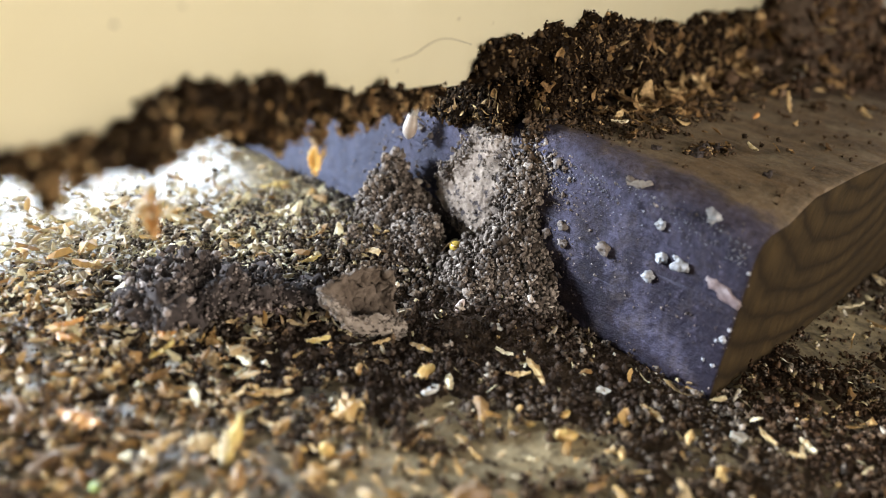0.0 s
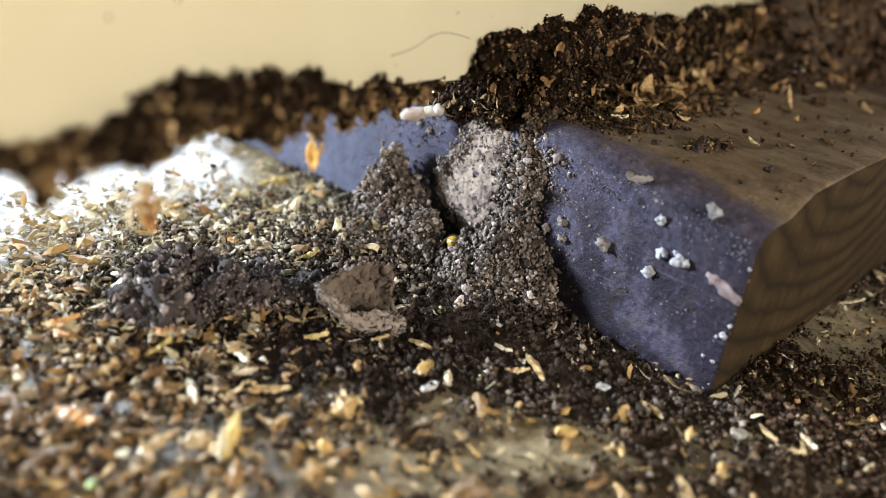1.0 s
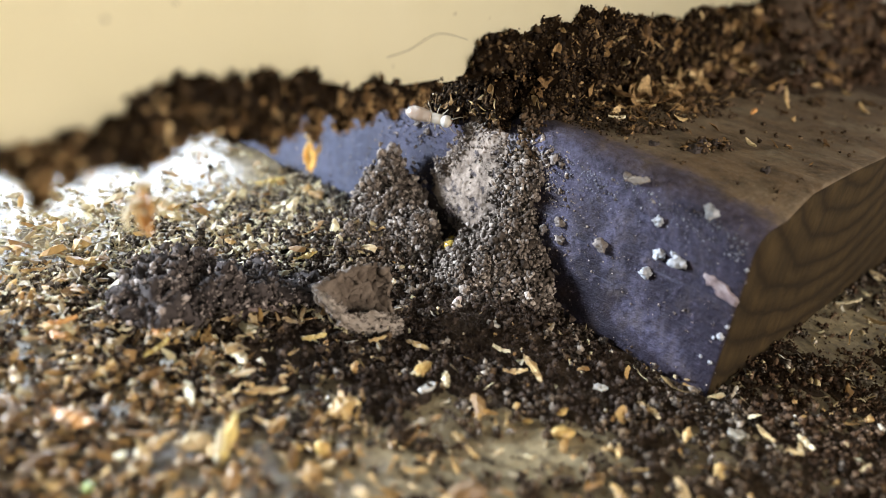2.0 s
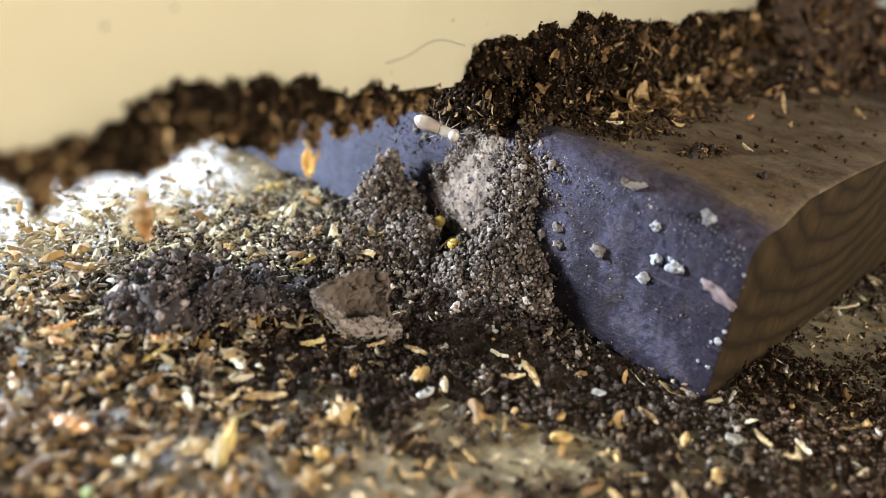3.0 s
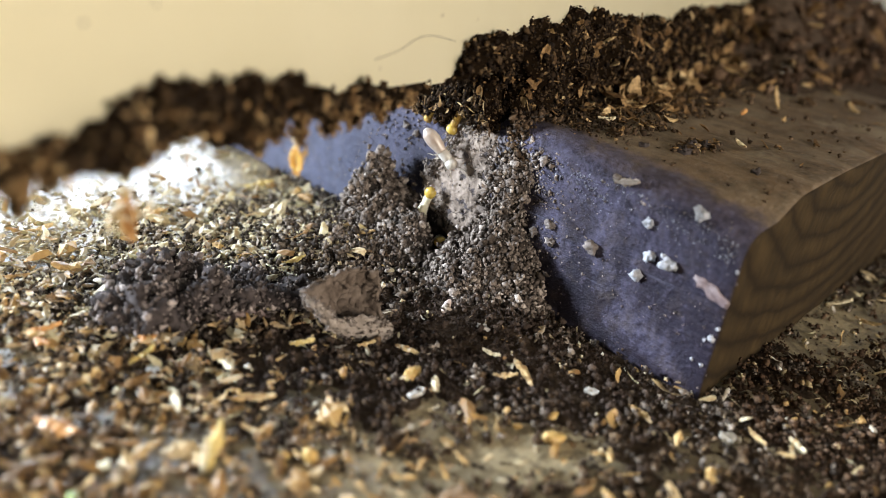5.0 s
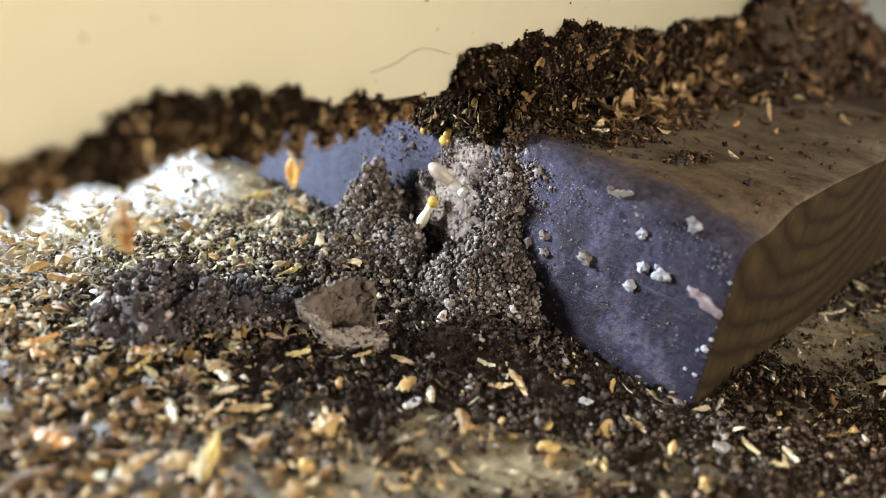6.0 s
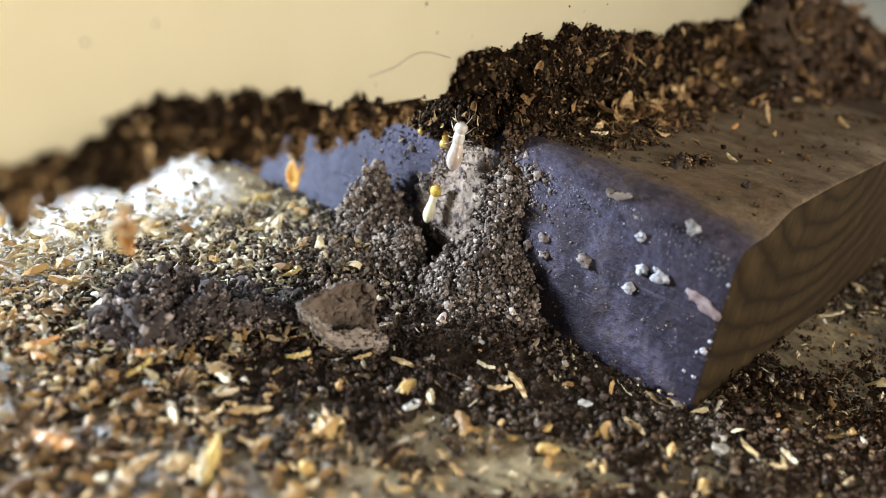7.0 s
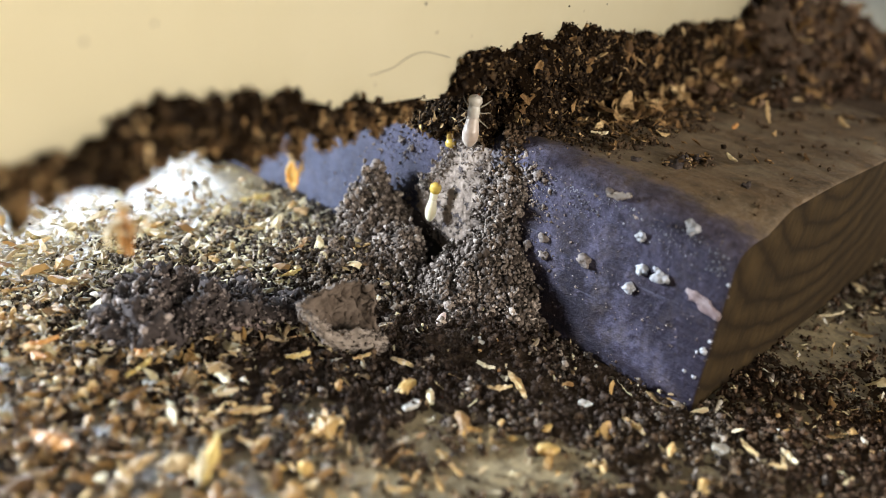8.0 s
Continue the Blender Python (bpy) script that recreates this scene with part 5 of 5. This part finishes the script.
def pieces_on_block():
    # white crumbs stuck on the blue face: y, z, size
    for k, (y, z, size) in enumerate(((0.0088, 0.0165, 0.0018), (0.0116, 0.0164, 0.0015), (0.0127, 0.0131, 0.0014), (0.0065, 0.0243, 0.0015), (0.0129, 0.0207, 0.0012), (0.0098, 0.0172, 0.0007), (0.0008, 0.0094, 0.0008), (0.0004, 0.0110, 0.0005), (0.0016, 0.0088, 0.0004), (0.0010, 0.0053, 0.0005), (0.0024, 0.0055, 0.0004), (0.0003, 0.0190, 0.0004))):
        ob = mesh_ob("crumb", clump_bm(size, k + 0.5, 0.95), WHITE_CRUMB)
        ob.matrix_world = pose(-size * 0.2, y, z, k * 40, -90, 0)
        tagged(ob, "chalky white crumb stuck on the blue face", "crumb", "crumbs on the block")
    for k, (y, z, size) in enumerate(((0.0200, 0.0142, 0.0019), (0.0275, 0.0146, 0.0014), (0.0268, 0.0121, 0.0013), (0.0300, 0.0124, 0.0012), (0.0305, 0.0232, 0.0014), (0.0325, 0.0215, 0.0010), (0.0190, 0.0246, 0.0011), (0.0560, 0.0195, 0.0011), (0.0585, 0.0202, 0.0010), (0.0635, 0.0200, 0.0012))):
        ob = mesh_ob("mud_crumb", clump_bm(size * 0.9, k + 20.5, 1.0), FACE_CRUMB)
        ob.matrix_world = pose(-size * 0.22 + 0.004 * max(0, (z - 0.0235) / 0.0035) ** 2, y, z, k * 55, -90, 0)
        tagged(ob, "grey mud crumb stuck on the blue face", "crumb", "crumbs on the block")
    chip = mesh_ob("mud_flake", husk_bm(0.0034, 0.0011, 0.5, 0.06, 96, 0.0004), LIP)
    chip.matrix_world = Matrix.Translation((-0.0002, 0.0172, 0.0247)) @ Matrix(((0, 0, -1), (-0.95, -0.31, 0), (0.31, -0.95, 0))).to_4x4()
    tagged(chip, "curled pale mud flake stuck near the block's rounded edge", "flake")
    scar = mesh_ob("splinter", husk_bm(0.0054, 0.0019, 0.12, 0.03, 93, 0.0003), SPLINTER)
    scar.matrix_world = Matrix.Translation((-0.0002, 0.0026, 0.0154)) @ Matrix(((0, 0, -1), (-0.94, 0.34, 0), (-0.34, -0.94, 0))).to_4x4()
    tagged(scar, "pinkish raw wood splinter lifted from the face", "splinter")
    for k, (x, y, size, heading, mat, label) in enumerate(((0.0243, 0.0136, 0.0030, 55, PALE_HUSK, "pale wood chip"), (0.0145, 0.0307, 0.0026, -50, PALE_HUSK, "pale husk"), (0.0451, 0.0224, 0.0030, 10, ORANGE_HUSK, "orange husk"),
                                                            (0.0750, 0.0133, 0.0055, 35, TAN_HUSK, "tan husk"), (0.0900, 0.0272, 0.0060, -10, TAN_HUSK, "tan straw"), (0.0270, 0.0330, 0.0030, -60, TAN_HUSK, "tan husk"))):
        lay("husk", husk_bm(size, size * 0.3, 0.4, 0.08, 100 + k), mat, x, y, H - worn(x, y) + 0.0007, heading, -6, 8, label + " lying on top of the block", "husk", "husks on the block")
    lay("husk", husk_bm(0.0042, 0.0012, 0.5, 0.05, 120), TAN_HUSK, 0.0600, 0.0228, H + 0.0018, 70, -62, 0, "tan husk standing on top of the block", "husk", "husks on the block")
    lay("pellet", clump_bm(0.0040, 77, 0.85), WHITE_BIT, 0.0900, 0.0335, H + 0.0015, 0, 0, 0, "round off-white pellet on top of the block", "pellet")
    for k, (x, y, size) in enumerate(((0.0137, 0.0169, 0.0020), (0.0165, 0.0176, 0.0022), (0.0190, 0.0165, 0.0016), (0.0100, 0.0215, 0.0013), (0.0156, 0.0072, 0.0012))):
        lay("soil_crumb", clump_bm(size, 60 + k, 0.6), FRAGMENT, x, y, H - worn(x, y) + size * 0.15, 0, 0, 0, "dark soil crumb on top of the block", "crumb", "crumbs on the block")


WHITE_CRUMB = tint("white_crumb", (0.15, 0.154, 0.17), (0.29, 0.295, 0.315), 0.0)
SPLINTER = tint("raw_splinter", (0.072, 0.047, 0.046), (0.145, 0.105, 0.105), 0.0)
pieces_on_block()


def hanging_husks():
    """Husks caught in fine threads below the crust."""
    for k, (x, y, z, size, mat) in enumerate(((-0.0572, 0.0375, 0.0238, 0.0052, ORANGE_HUSK), (-0.0379, 0.0375, 0.0267, 0.0040, AMBER_HUSK))):
        thing = tagged(new("hanging_husk"), "husk hanging on fine threads below the crust", "husk")
        b = part("blade", husk_bm(size, size * 0.42, 0.5, 0.05, 130 + k), mat, thing)
        b.matrix_basis = pose(0, 0, 0, 20, 78, 40)
        for s in ((-2, -1, 1, 2), (1,))[k]:
            b = part("shred", husk_bm(size * 0.75, size * 0.14, 0.4, 0.2, 140 + 5 * k + s), TAN_HUSK if s % 2 else PALE_HUSK, thing)
            b.matrix_basis = pose(0.0005 * s, -0.0004 * s, 0.0003 * abs(s), 10, 75 - 22 * s, 40 + 50 * s)
        b = part("crumb", clump_bm(size * 0.22, 150 + k), TAN_HUSK, thing)
        b.matrix_basis = pose(0, 0, size * 0.55)
        bm = bmesh.new()
        top = 0.0335 - z
        tube_loops(bm, smooth_loops([(0, 0, 0, 0.00004, 0.00004), (top * 0.5, 0.0002, -0.0001, 0.00004, 0.00004), (top, -0.0002, -0.0012, 0.00004, 0.00004)], 12), 6)
        part("thread", bm, PALE_HUSK, thing)
        thing.location = (x, y, z)


hanging_husks()


def board_marks():
    """A curved dark hair and specks on the cream board."""
    turn = Matrix.Translation((0, BOARD_Y, 0)) @ Matrix.Rotation(math.atan(SLOPE), 4, "Z")
    curve = bpy.data.curves.new("hairline", "CURVE")
    curve.dimensions, curve.bevel_depth, curve.bevel_resolution = "3D", 0.000032, 1
    sp = curve.splines.new("NURBS")
    pts = [(-0.0293, 0.0378), (-0.0267, 0.0382), (-0.0250, 0.0384), (-0.0234, 0.0393), (-0.0214, 0.0399), (-0.0195, 0.0400), (-0.0175, 0.0396), (-0.0145, 0.0389)]
    sp.points.add(len(pts) - 1)
    for p, (x, z) in zip(sp.points, pts):
        p.co = (x, -0.00005, z, 1)
    sp.use_endpoint_u = True
    ob = new("hair", curve)
    curve.materials.append(FRAGMENT)
    ob.matrix_world = turn
    tagged(ob, "fine dark hair stuck on the cream board", "hair")
    r = random.Random(31)
    for k in range(9):
        ob = mesh_ob("speck", clump_bm(r.uniform(0.00012, 0.0003), k, 0.4), FRAGMENT)
        ob.matrix_world = turn @ pose(r.uniform(-0.075, 0.06), -0.0001, r.uniform(0.043, 0.056), 90, 0, 0)
        tagged(ob, "tiny dark speck stuck on the cream board", "speck", "specks on the board")


board_marks()


# ---------------- termites ----------------


def tmat(name, dark, light, scale, rough, sss):
    b = Nodes(name)
    f = b.noise(scale, 3, 0.5)
    b.bump(b.noise(4000, 2), 0.1, 0.00005)
    return b.done(b.ramp(f, [(0.3, dark), (0.7, light)]), rough, Subsurface_Weight=sss, Subsurface_Radius=(0.0007, 0.0006, 0.0005), Subsurface_Scale=1.0)


T_WHITE = tmat("worker_skin", (0.28, 0.25, 0.215), (0.40, 0.38, 0.34), 700, 0.36, 0.4)
T_GUT = tmat("worker_abdomen", (0.25, 0.19, 0.15), (0.38, 0.345, 0.305), 420, 0.34, 0.4)
T_HEAD = tmat("soldier_head", (0.27, 0.168, 0.026), (0.39, 0.285, 0.062), 500, 0.26, 0.18)
T_CREAM = tmat("soldier_abdomen", (0.42, 0.39, 0.26), (0.56, 0.54, 0.43), 500, 0.3, 0.3)
T_LEG = tmat("termite_leg", (0.18, 0.151, 0.108), (0.252, 0.223, 0.173), 900, 0.35, 0.2)
T_DARK_LEG = tmat("dark_leg", (0.05, 0.028, 0.015), (0.12, 0.075, 0.04), 900, 0.35, 0.1)
T_JAW = tmat("mandible", (0.05, 0.02, 0.01), (0.18, 0.06, 0.02), 900, 0.3, 0.0)
T_AMBER = tmat("amber_head", (0.20, 0.115, 0.024), (0.35, 0.225, 0.055), 500, 0.25, 0.2)


def body_bm(x0, x1, profile, flat=0.85, rings=24, ripple=0.0, ripples=9):
    """A body of turned rings along x; profile: (share of the length, radius)."""
    bm = bmesh.new()
    us, rs = zip(*profile)
    loops = []
    for i in range(rings + 1):
        u = i / rings
        rad = max(0.00002, float(np.mean(np.interp(np.linspace(u - 0.05, u + 0.05, 9).clip(0, 1), us, rs))) * (1 if 0.02 < u < 0.98 else 0.4)) * (1 + ripple * math.cos(u * ripples * 2 * math.pi))
        loops.append([bm.verts.new((x0 + (x1 - x0) * u, rad * math.cos(a), rad * flat * math.sin(a))) for a in np.linspace(0, 2 * math.pi, 18, endpoint=False)])
    for a, b in zip(loops, loops[1:]):
        for i in range(18):
            j = (i + 1) % 18
            bm.faces.new((a[i], b[i], b[j], a[j]))
    bm.faces.new(loops[0])
    bm.faces.new(loops[-1][::-1])
    bmesh.ops.recalc_face_normals(bm, faces=bm.faces)
    return bm


def limb_bm(points, r0, r1):
    bm = bmesh.new()
    rings = []
    n = len(points)
    for i, p in enumerate(points):
        p = Vector(p)
        d = (Vector(points[min(i + 1, n - 1)]) - Vector(points[max(i - 1, 0)])).normalized()
        s = d.orthogonal().normalized()
        t = d.cross(s)
        rad = r0 + (r1 - r0) * i / (n - 1)
        rings.append([bm.verts.new(p + (s * math.cos(a) + t * math.sin(a)) * rad) for a in np.linspace(0, 2 * math.pi, 7, endpoint=False)])
    for a, b in zip(rings, rings[1:]):
        for i in range(7):
            j = (i + 1) % 7
            bm.faces.new((a[i], a[j], b[j], b[i]))
    bm.faces.new(rings[0][::-1])
    bm.faces.new(rings[-1])
    return bm


def termite(label, head_mat, thorax_mat, abdomen_mat, scale=1.0, soldier=False, girth=1.0, leg_mat=None):
    """6.5 mm long, head towards +x, back towards +z, middle at the origin."""
    s = scale
    thing = tagged(new("termite"), label, "termite", "termites")
    g = s * girth
    hw = 0.00090 if soldier else 0.00072
    h0, h1 = (0.0016, 0.0036) if soldier else (0.0019, 0.0034)
    part("abdomen", body_bm(-0.0033 * s, 0.0006 * s, [(0, 0.00015 * g), (0.06, 0.00045 * g), (0.25, 0.00078 * g), (0.5, 0.00085 * g), (0.75, 0.00070 * g), (0.95, 0.00060 * g), (1, 0.00052 * g)], 0.9, 40, 0.007, 9), abdomen_mat, thing)
    part("thorax", body_bm(0.0005 * s, 0.0020 * s, [(0, 0.00056 * g), (0.2, 0.00060 * g), (0.5, 0.00062 * g), (0.8, 0.00060 * g), (1, 0.00050 * g)], 0.78, 24), thorax_mat, thing)
    head = part("head", body_bm(h0 * s, h1 * s, [(0, 0.00046 * g), (0.12, hw * 0.78 * g), (0.4, hw * g), (0.75, hw * 0.92 * g), (0.9, hw * 0.5 * g), (1, 0.0002 * g)], 0.85, 20), head_mat, thing)
    for side in (-1, 1):
        jaw = 0.0009 if soldier else 0.0004
        part("mandible", limb_bm([(0.0032 * s, side * 0.0003 * s, 0), ((0.0032 + jaw * 0.6) * s, side * 0.00036 * s, 0), ((0.0032 + jaw) * s, side * 0.0001 * s, 0)], 0.00011 * s, 0.00003 * s), T_JAW, head)
        part("antenna", limb_bm([(0.0031 * s, side * 0.00042 * s, 0.0001), (0.0037 * s, side * 0.0008 * s, 0.0005 * s), (0.0043 * s, side * 0.0011 * s, 0.0004 * s), (0.0048 * s, side * 0.0012 * s, 0.0001 * s)], 0.00006 * s, 0.00004 * s), leg_mat or T_LEG, head)
    legs = []
    for k, (x, sweep) in enumerate(((0.0017, 0.0007), (0.0012, 0.0), (0.0007, -0.0009))):
        for side in (-1, 1):
            leg = part("leg", limb_bm([(0, 0, 0), (sweep * 0.5 * s, side * 0.0006 * s, 0.00025 * s), (sweep * 0.9 * s, side * 0.0010 * s, -0.0001 * s), (sweep * 1.3 * s, side * 0.0013 * s, -0.0006 * s), (sweep * 1.6 * s, side * 0.0016 * s, -0.00075 * s)], 0.00011 * s, 0.00004 * s), leg_mat or T_LEG, thing)
            leg.matrix_basis = pose(x * s, side * 0.00035 * s, -0.0002 * s)
            legs.append((leg, k, side))
    return thing, legs


def crawl(x, y, z, ang, alpha):
    """A pose on an upright surface whose outward normal leans alpha from -x towards -y; ang: heading, 0 along +y, 90 up."""
    a, g = radians(alpha), radians(ang)
    out = Vector((-math.cos(a), -math.sin(a), 0))
    ahead = Vector((-math.sin(a), math.cos(a), 0)) * math.cos(g) + Vector((0, 0, math.sin(g)))
    side = out.cross(ahead)
    m = Matrix((ahead, side, out)).transposed().to_4x4()
    m.translation = (x, y, z)
    return m


def facing(x, y, z):
    """A pose that looks out of the tube, with the head at the given place."""
    ahead = Vector((-0.66, -0.60, 0.34)).normalized()
    side = Vector((0, 0, 1)).cross(ahead).normalized()
    m = Matrix((ahead, side, ahead.cross(side))).transposed().to_4x4()
    m.translation = Vector((x, y, z)) - ahead * 0.0033
    return m


WORKER, WORKER_LEGS = termite("milky white worker termite crawling over the mud tube", T_WHITE, T_WHITE, T_GUT, 1.12, False, 1.25)
SOLDIER, SOLDIER_LEGS = termite("termite with orange head and pale body climbing from the tube", T_HEAD, T_CREAM, T_CREAM, 0.98, True, 1.1, T_DARK_LEG)
GUARD, GUARD_LEGS = termite("yellow-headed termite peering out of the broken tube", T_HEAD, T_HEAD, T_CREAM, 1.25, True, 1.0, T_DARK_LEG)
FEEDER, FEEDER_LEGS = termite("amber termite working at the crust above the tube", T_HEAD, T_AMBER, T_AMBER, 0.8, True, 1.3, T_DARK_LEG)
SCOUT, SCOUT_LEGS = termite("small amber termite with dark legs below the crust", T_AMBER, T_AMBER, T_AMBER, 0.62, True, 1.3, T_DARK_LEG)

WORKER_ROWS = [
    (0, -0.0031, 0.0578, 0.0223, 95, 30),
    (0.3, -0.0041, 0.0559, 0.0223, 134, 30),
    (0.6, -0.0044, 0.0549, 0.0227, 150, 30),
    (1, -0.0045, 0.0541, 0.0235, 160, 30),
    (1.4, -0.0046, 0.0535, 0.0241, 174, 30),
    (1.7, -0.0046, 0.0526, 0.0239, 183, 30),
    (2.8, -0.0046, 0.0505, 0.0234, 186, 30),
    (3.2, -0.0045, 0.0489, 0.0234, 197, 30),
    (3.5, -0.0046, 0.0471, 0.0227, 193, 30),
    (3.8, -0.0046, 0.0445, 0.0238, 166, 30),
    (4, -0.0044, 0.0445, 0.0242, 150, 30),
    (4.3, -0.0046, 0.0449, 0.0235, 170, 30),
    (4.7, -0.0043, 0.0476, 0.0220, 215, 30),
    (5.8, -0.0040, 0.0437, 0.0171, 230, 30),
    (6, -0.0044, 0.0435, 0.0184, 209, 30),
    (6.2, -0.0046, 0.0428, 0.0197, 172, 30),
    (6.4, -0.0044, 0.0425, 0.0211, 149, 30),
    (6.6, -0.0042, 0.0419, 0.0223, 137, 30),
    (6.8, -0.0040, 0.0423, 0.0237, 108, 30),
    (7, -0.0044, 0.0427, 0.0242, 94, 30),
    (7.3, -0.0050, 0.0415, 0.0255, 99, 30),
    (7.6, -0.0062, 0.0390, 0.0276, 103, 30),
    (8, -0.0074, 0.0380, 0.0297, 90, 30),
]
SOLDIER_ROWS = [
    (0, -0.0028, 0.0465, 0.0016, 150, 20),
    (1.7, -0.0028, 0.0467, 0.0020, 145, 20),
    (2.8, -0.0029, 0.0483, 0.0053, 97, 20),
    (3.2, -0.0029, 0.0482, 0.0059, 99, 20),
    (3.5, -0.0030, 0.0486, 0.0070, 101, 20),
    (3.8, -0.0030, 0.0488, 0.0076, 101, 20),
    (4, -0.0030, 0.0490, 0.0078, 101, 20),
    (4.3, -0.0030, 0.0493, 0.0088, 104, 20),
    (4.7, -0.0030, 0.0496, 0.0096, 106, 20),
    (5.8, -0.0031, 0.0487, 0.0103, 111, 20),
    (6, -0.0031, 0.0482, 0.0108, 112, 20),
    (6.2, -0.0031, 0.0482, 0.0112, 111, 20),
    (6.4, -0.0030, 0.0482, 0.0118, 103, 20),
    (6.6, -0.0030, 0.0482, 0.0122, 101, 20),
    (6.8, -0.0029, 0.0477, 0.0129, 99, 20),
    (7, -0.0029, 0.0475, 0.0130, 100, 20),
    (7.3, -0.0029, 0.0472, 0.0133, 97, 20),
    (8, -0.0029, 0.0473, 0.0134, 94, 20),
]
# where the guard's head is
GUARD_ROWS = [
    (0, -0.0058, 0.0421, 0.0064), (0.3, -0.0058, 0.0423, 0.0062), (0.6, -0.0058, 0.0425, 0.0063), (1, -0.0058, 0.0425, 0.0063), (1.4, -0.0058, 0.0429, 0.0058), (1.7, -0.0058, 0.0427, 0.0055), (2.8, -0.0058, 0.0418, 0.0073), (3.2, -0.0058, 0.0415, 0.0072),
    (3.8, -0.0058, 0.0417, 0.0069), (4.3, -0.0056, 0.0425, 0.0066), (4.7, -0.0046, 0.0436, 0.0059), (5.8, -0.0026, 0.0451, 0.0045), (6.2, -0.0022, 0.0448, 0.0035), (8, -0.0018, 0.0450, 0.0026),
]
FEEDER_ROWS = [
    (0, 0.0012, 0.0490, 0.0264, 279, 20),
    (2.8, 0.0008, 0.0488, 0.0260, 287, 20),
    (3.8, 0.0006, 0.0480, 0.0260, 287, 20),
    (4.7, -0.0009, 0.0469, 0.0250, 289, 20),
    (5.8, -0.0009, 0.0479, 0.0244, 281, 20),
    (6, -0.0009, 0.0477, 0.0247, 284, 20),
    (6.2, -0.0009, 0.0478, 0.0248, 287, 20),
    (6.4, -0.0008, 0.0474, 0.0246, 276, 20),
    (6.6, -0.0008, 0.0473, 0.0246, 270, 20),
    (7, -0.0008, 0.0483, 0.0246, 269, 20),
    (7.6, -0.0008, 0.0476, 0.0249, 263, 20),
    (8, -0.0009, 0.0475, 0.0250, 257, 20),
]
SCOUT_ROWS = [
    (0, -0.0011, 0.0538, 0.0271, 325, 20),
    (3.5, -0.0011, 0.0521, 0.0269, 322, 20),
    (4.3, -0.0011, 0.0520, 0.0251, 311, 20),
    (5.8, -0.0010, 0.0517, 0.0242, 303, 20),
    (6.2, -0.0010, 0.0518, 0.0245, 302, 20),
    (6.6, -0.0010, 0.0520, 0.0244, 302, 20),
    (7, -0.0010, 0.0521, 0.0245, 307, 20),
    (7.4, -0.0010, 0.0521, 0.0249, 306, 20),
    (8, -0.0010, 0.0519, 0.0252, 305, 20),
]


def step_legs(legs, spans, reach=16):
    """Legs swing in turn while the termite walks; spans: (start, end, steps a second)."""
    for leg, k, side in legs:
        base = leg.matrix_basis.copy()
        rows = [(0.0, base)]
        for t0, t1, rate in spans:
            n = max(2, int((t1 - t0) * rate * 2))
            for i in range(1, n):
                sign = 1 if (i + k + (side > 0)) % 2 else -1
                t = t0 + (t1 - t0) * i / n
                rows.append((t, base @ pose(0, 0, 0, 0, 0, sign * reach)))
        rows.append((8.0, base))
        walk(leg, rows)


def motions():
    for thing, rows in ((WORKER, WORKER_ROWS), (SOLDIER, SOLDIER_ROWS), (FEEDER, FEEDER_ROWS), (SCOUT, SCOUT_ROWS)):
        walk(thing, [(t, crawl(x, y, z, a, al)) for t, x, y, z, a, al in rows])
    walk(GUARD, [(t, facing(x, y, z)) for t, x, y, z in GUARD_ROWS])
    step_legs(WORKER_LEGS, [(0.1, 3.9, 2.0), (4.3, 7.9, 2.2)])
    step_legs(SOLDIER_LEGS, [(2.0, 7.8, 1.6)])
    step_legs(FEEDER_LEGS, [(4.5, 7.6, 1.5)])
    step_legs(SCOUT_LEGS, [(4.3, 7.6, 1.5)])


motions()
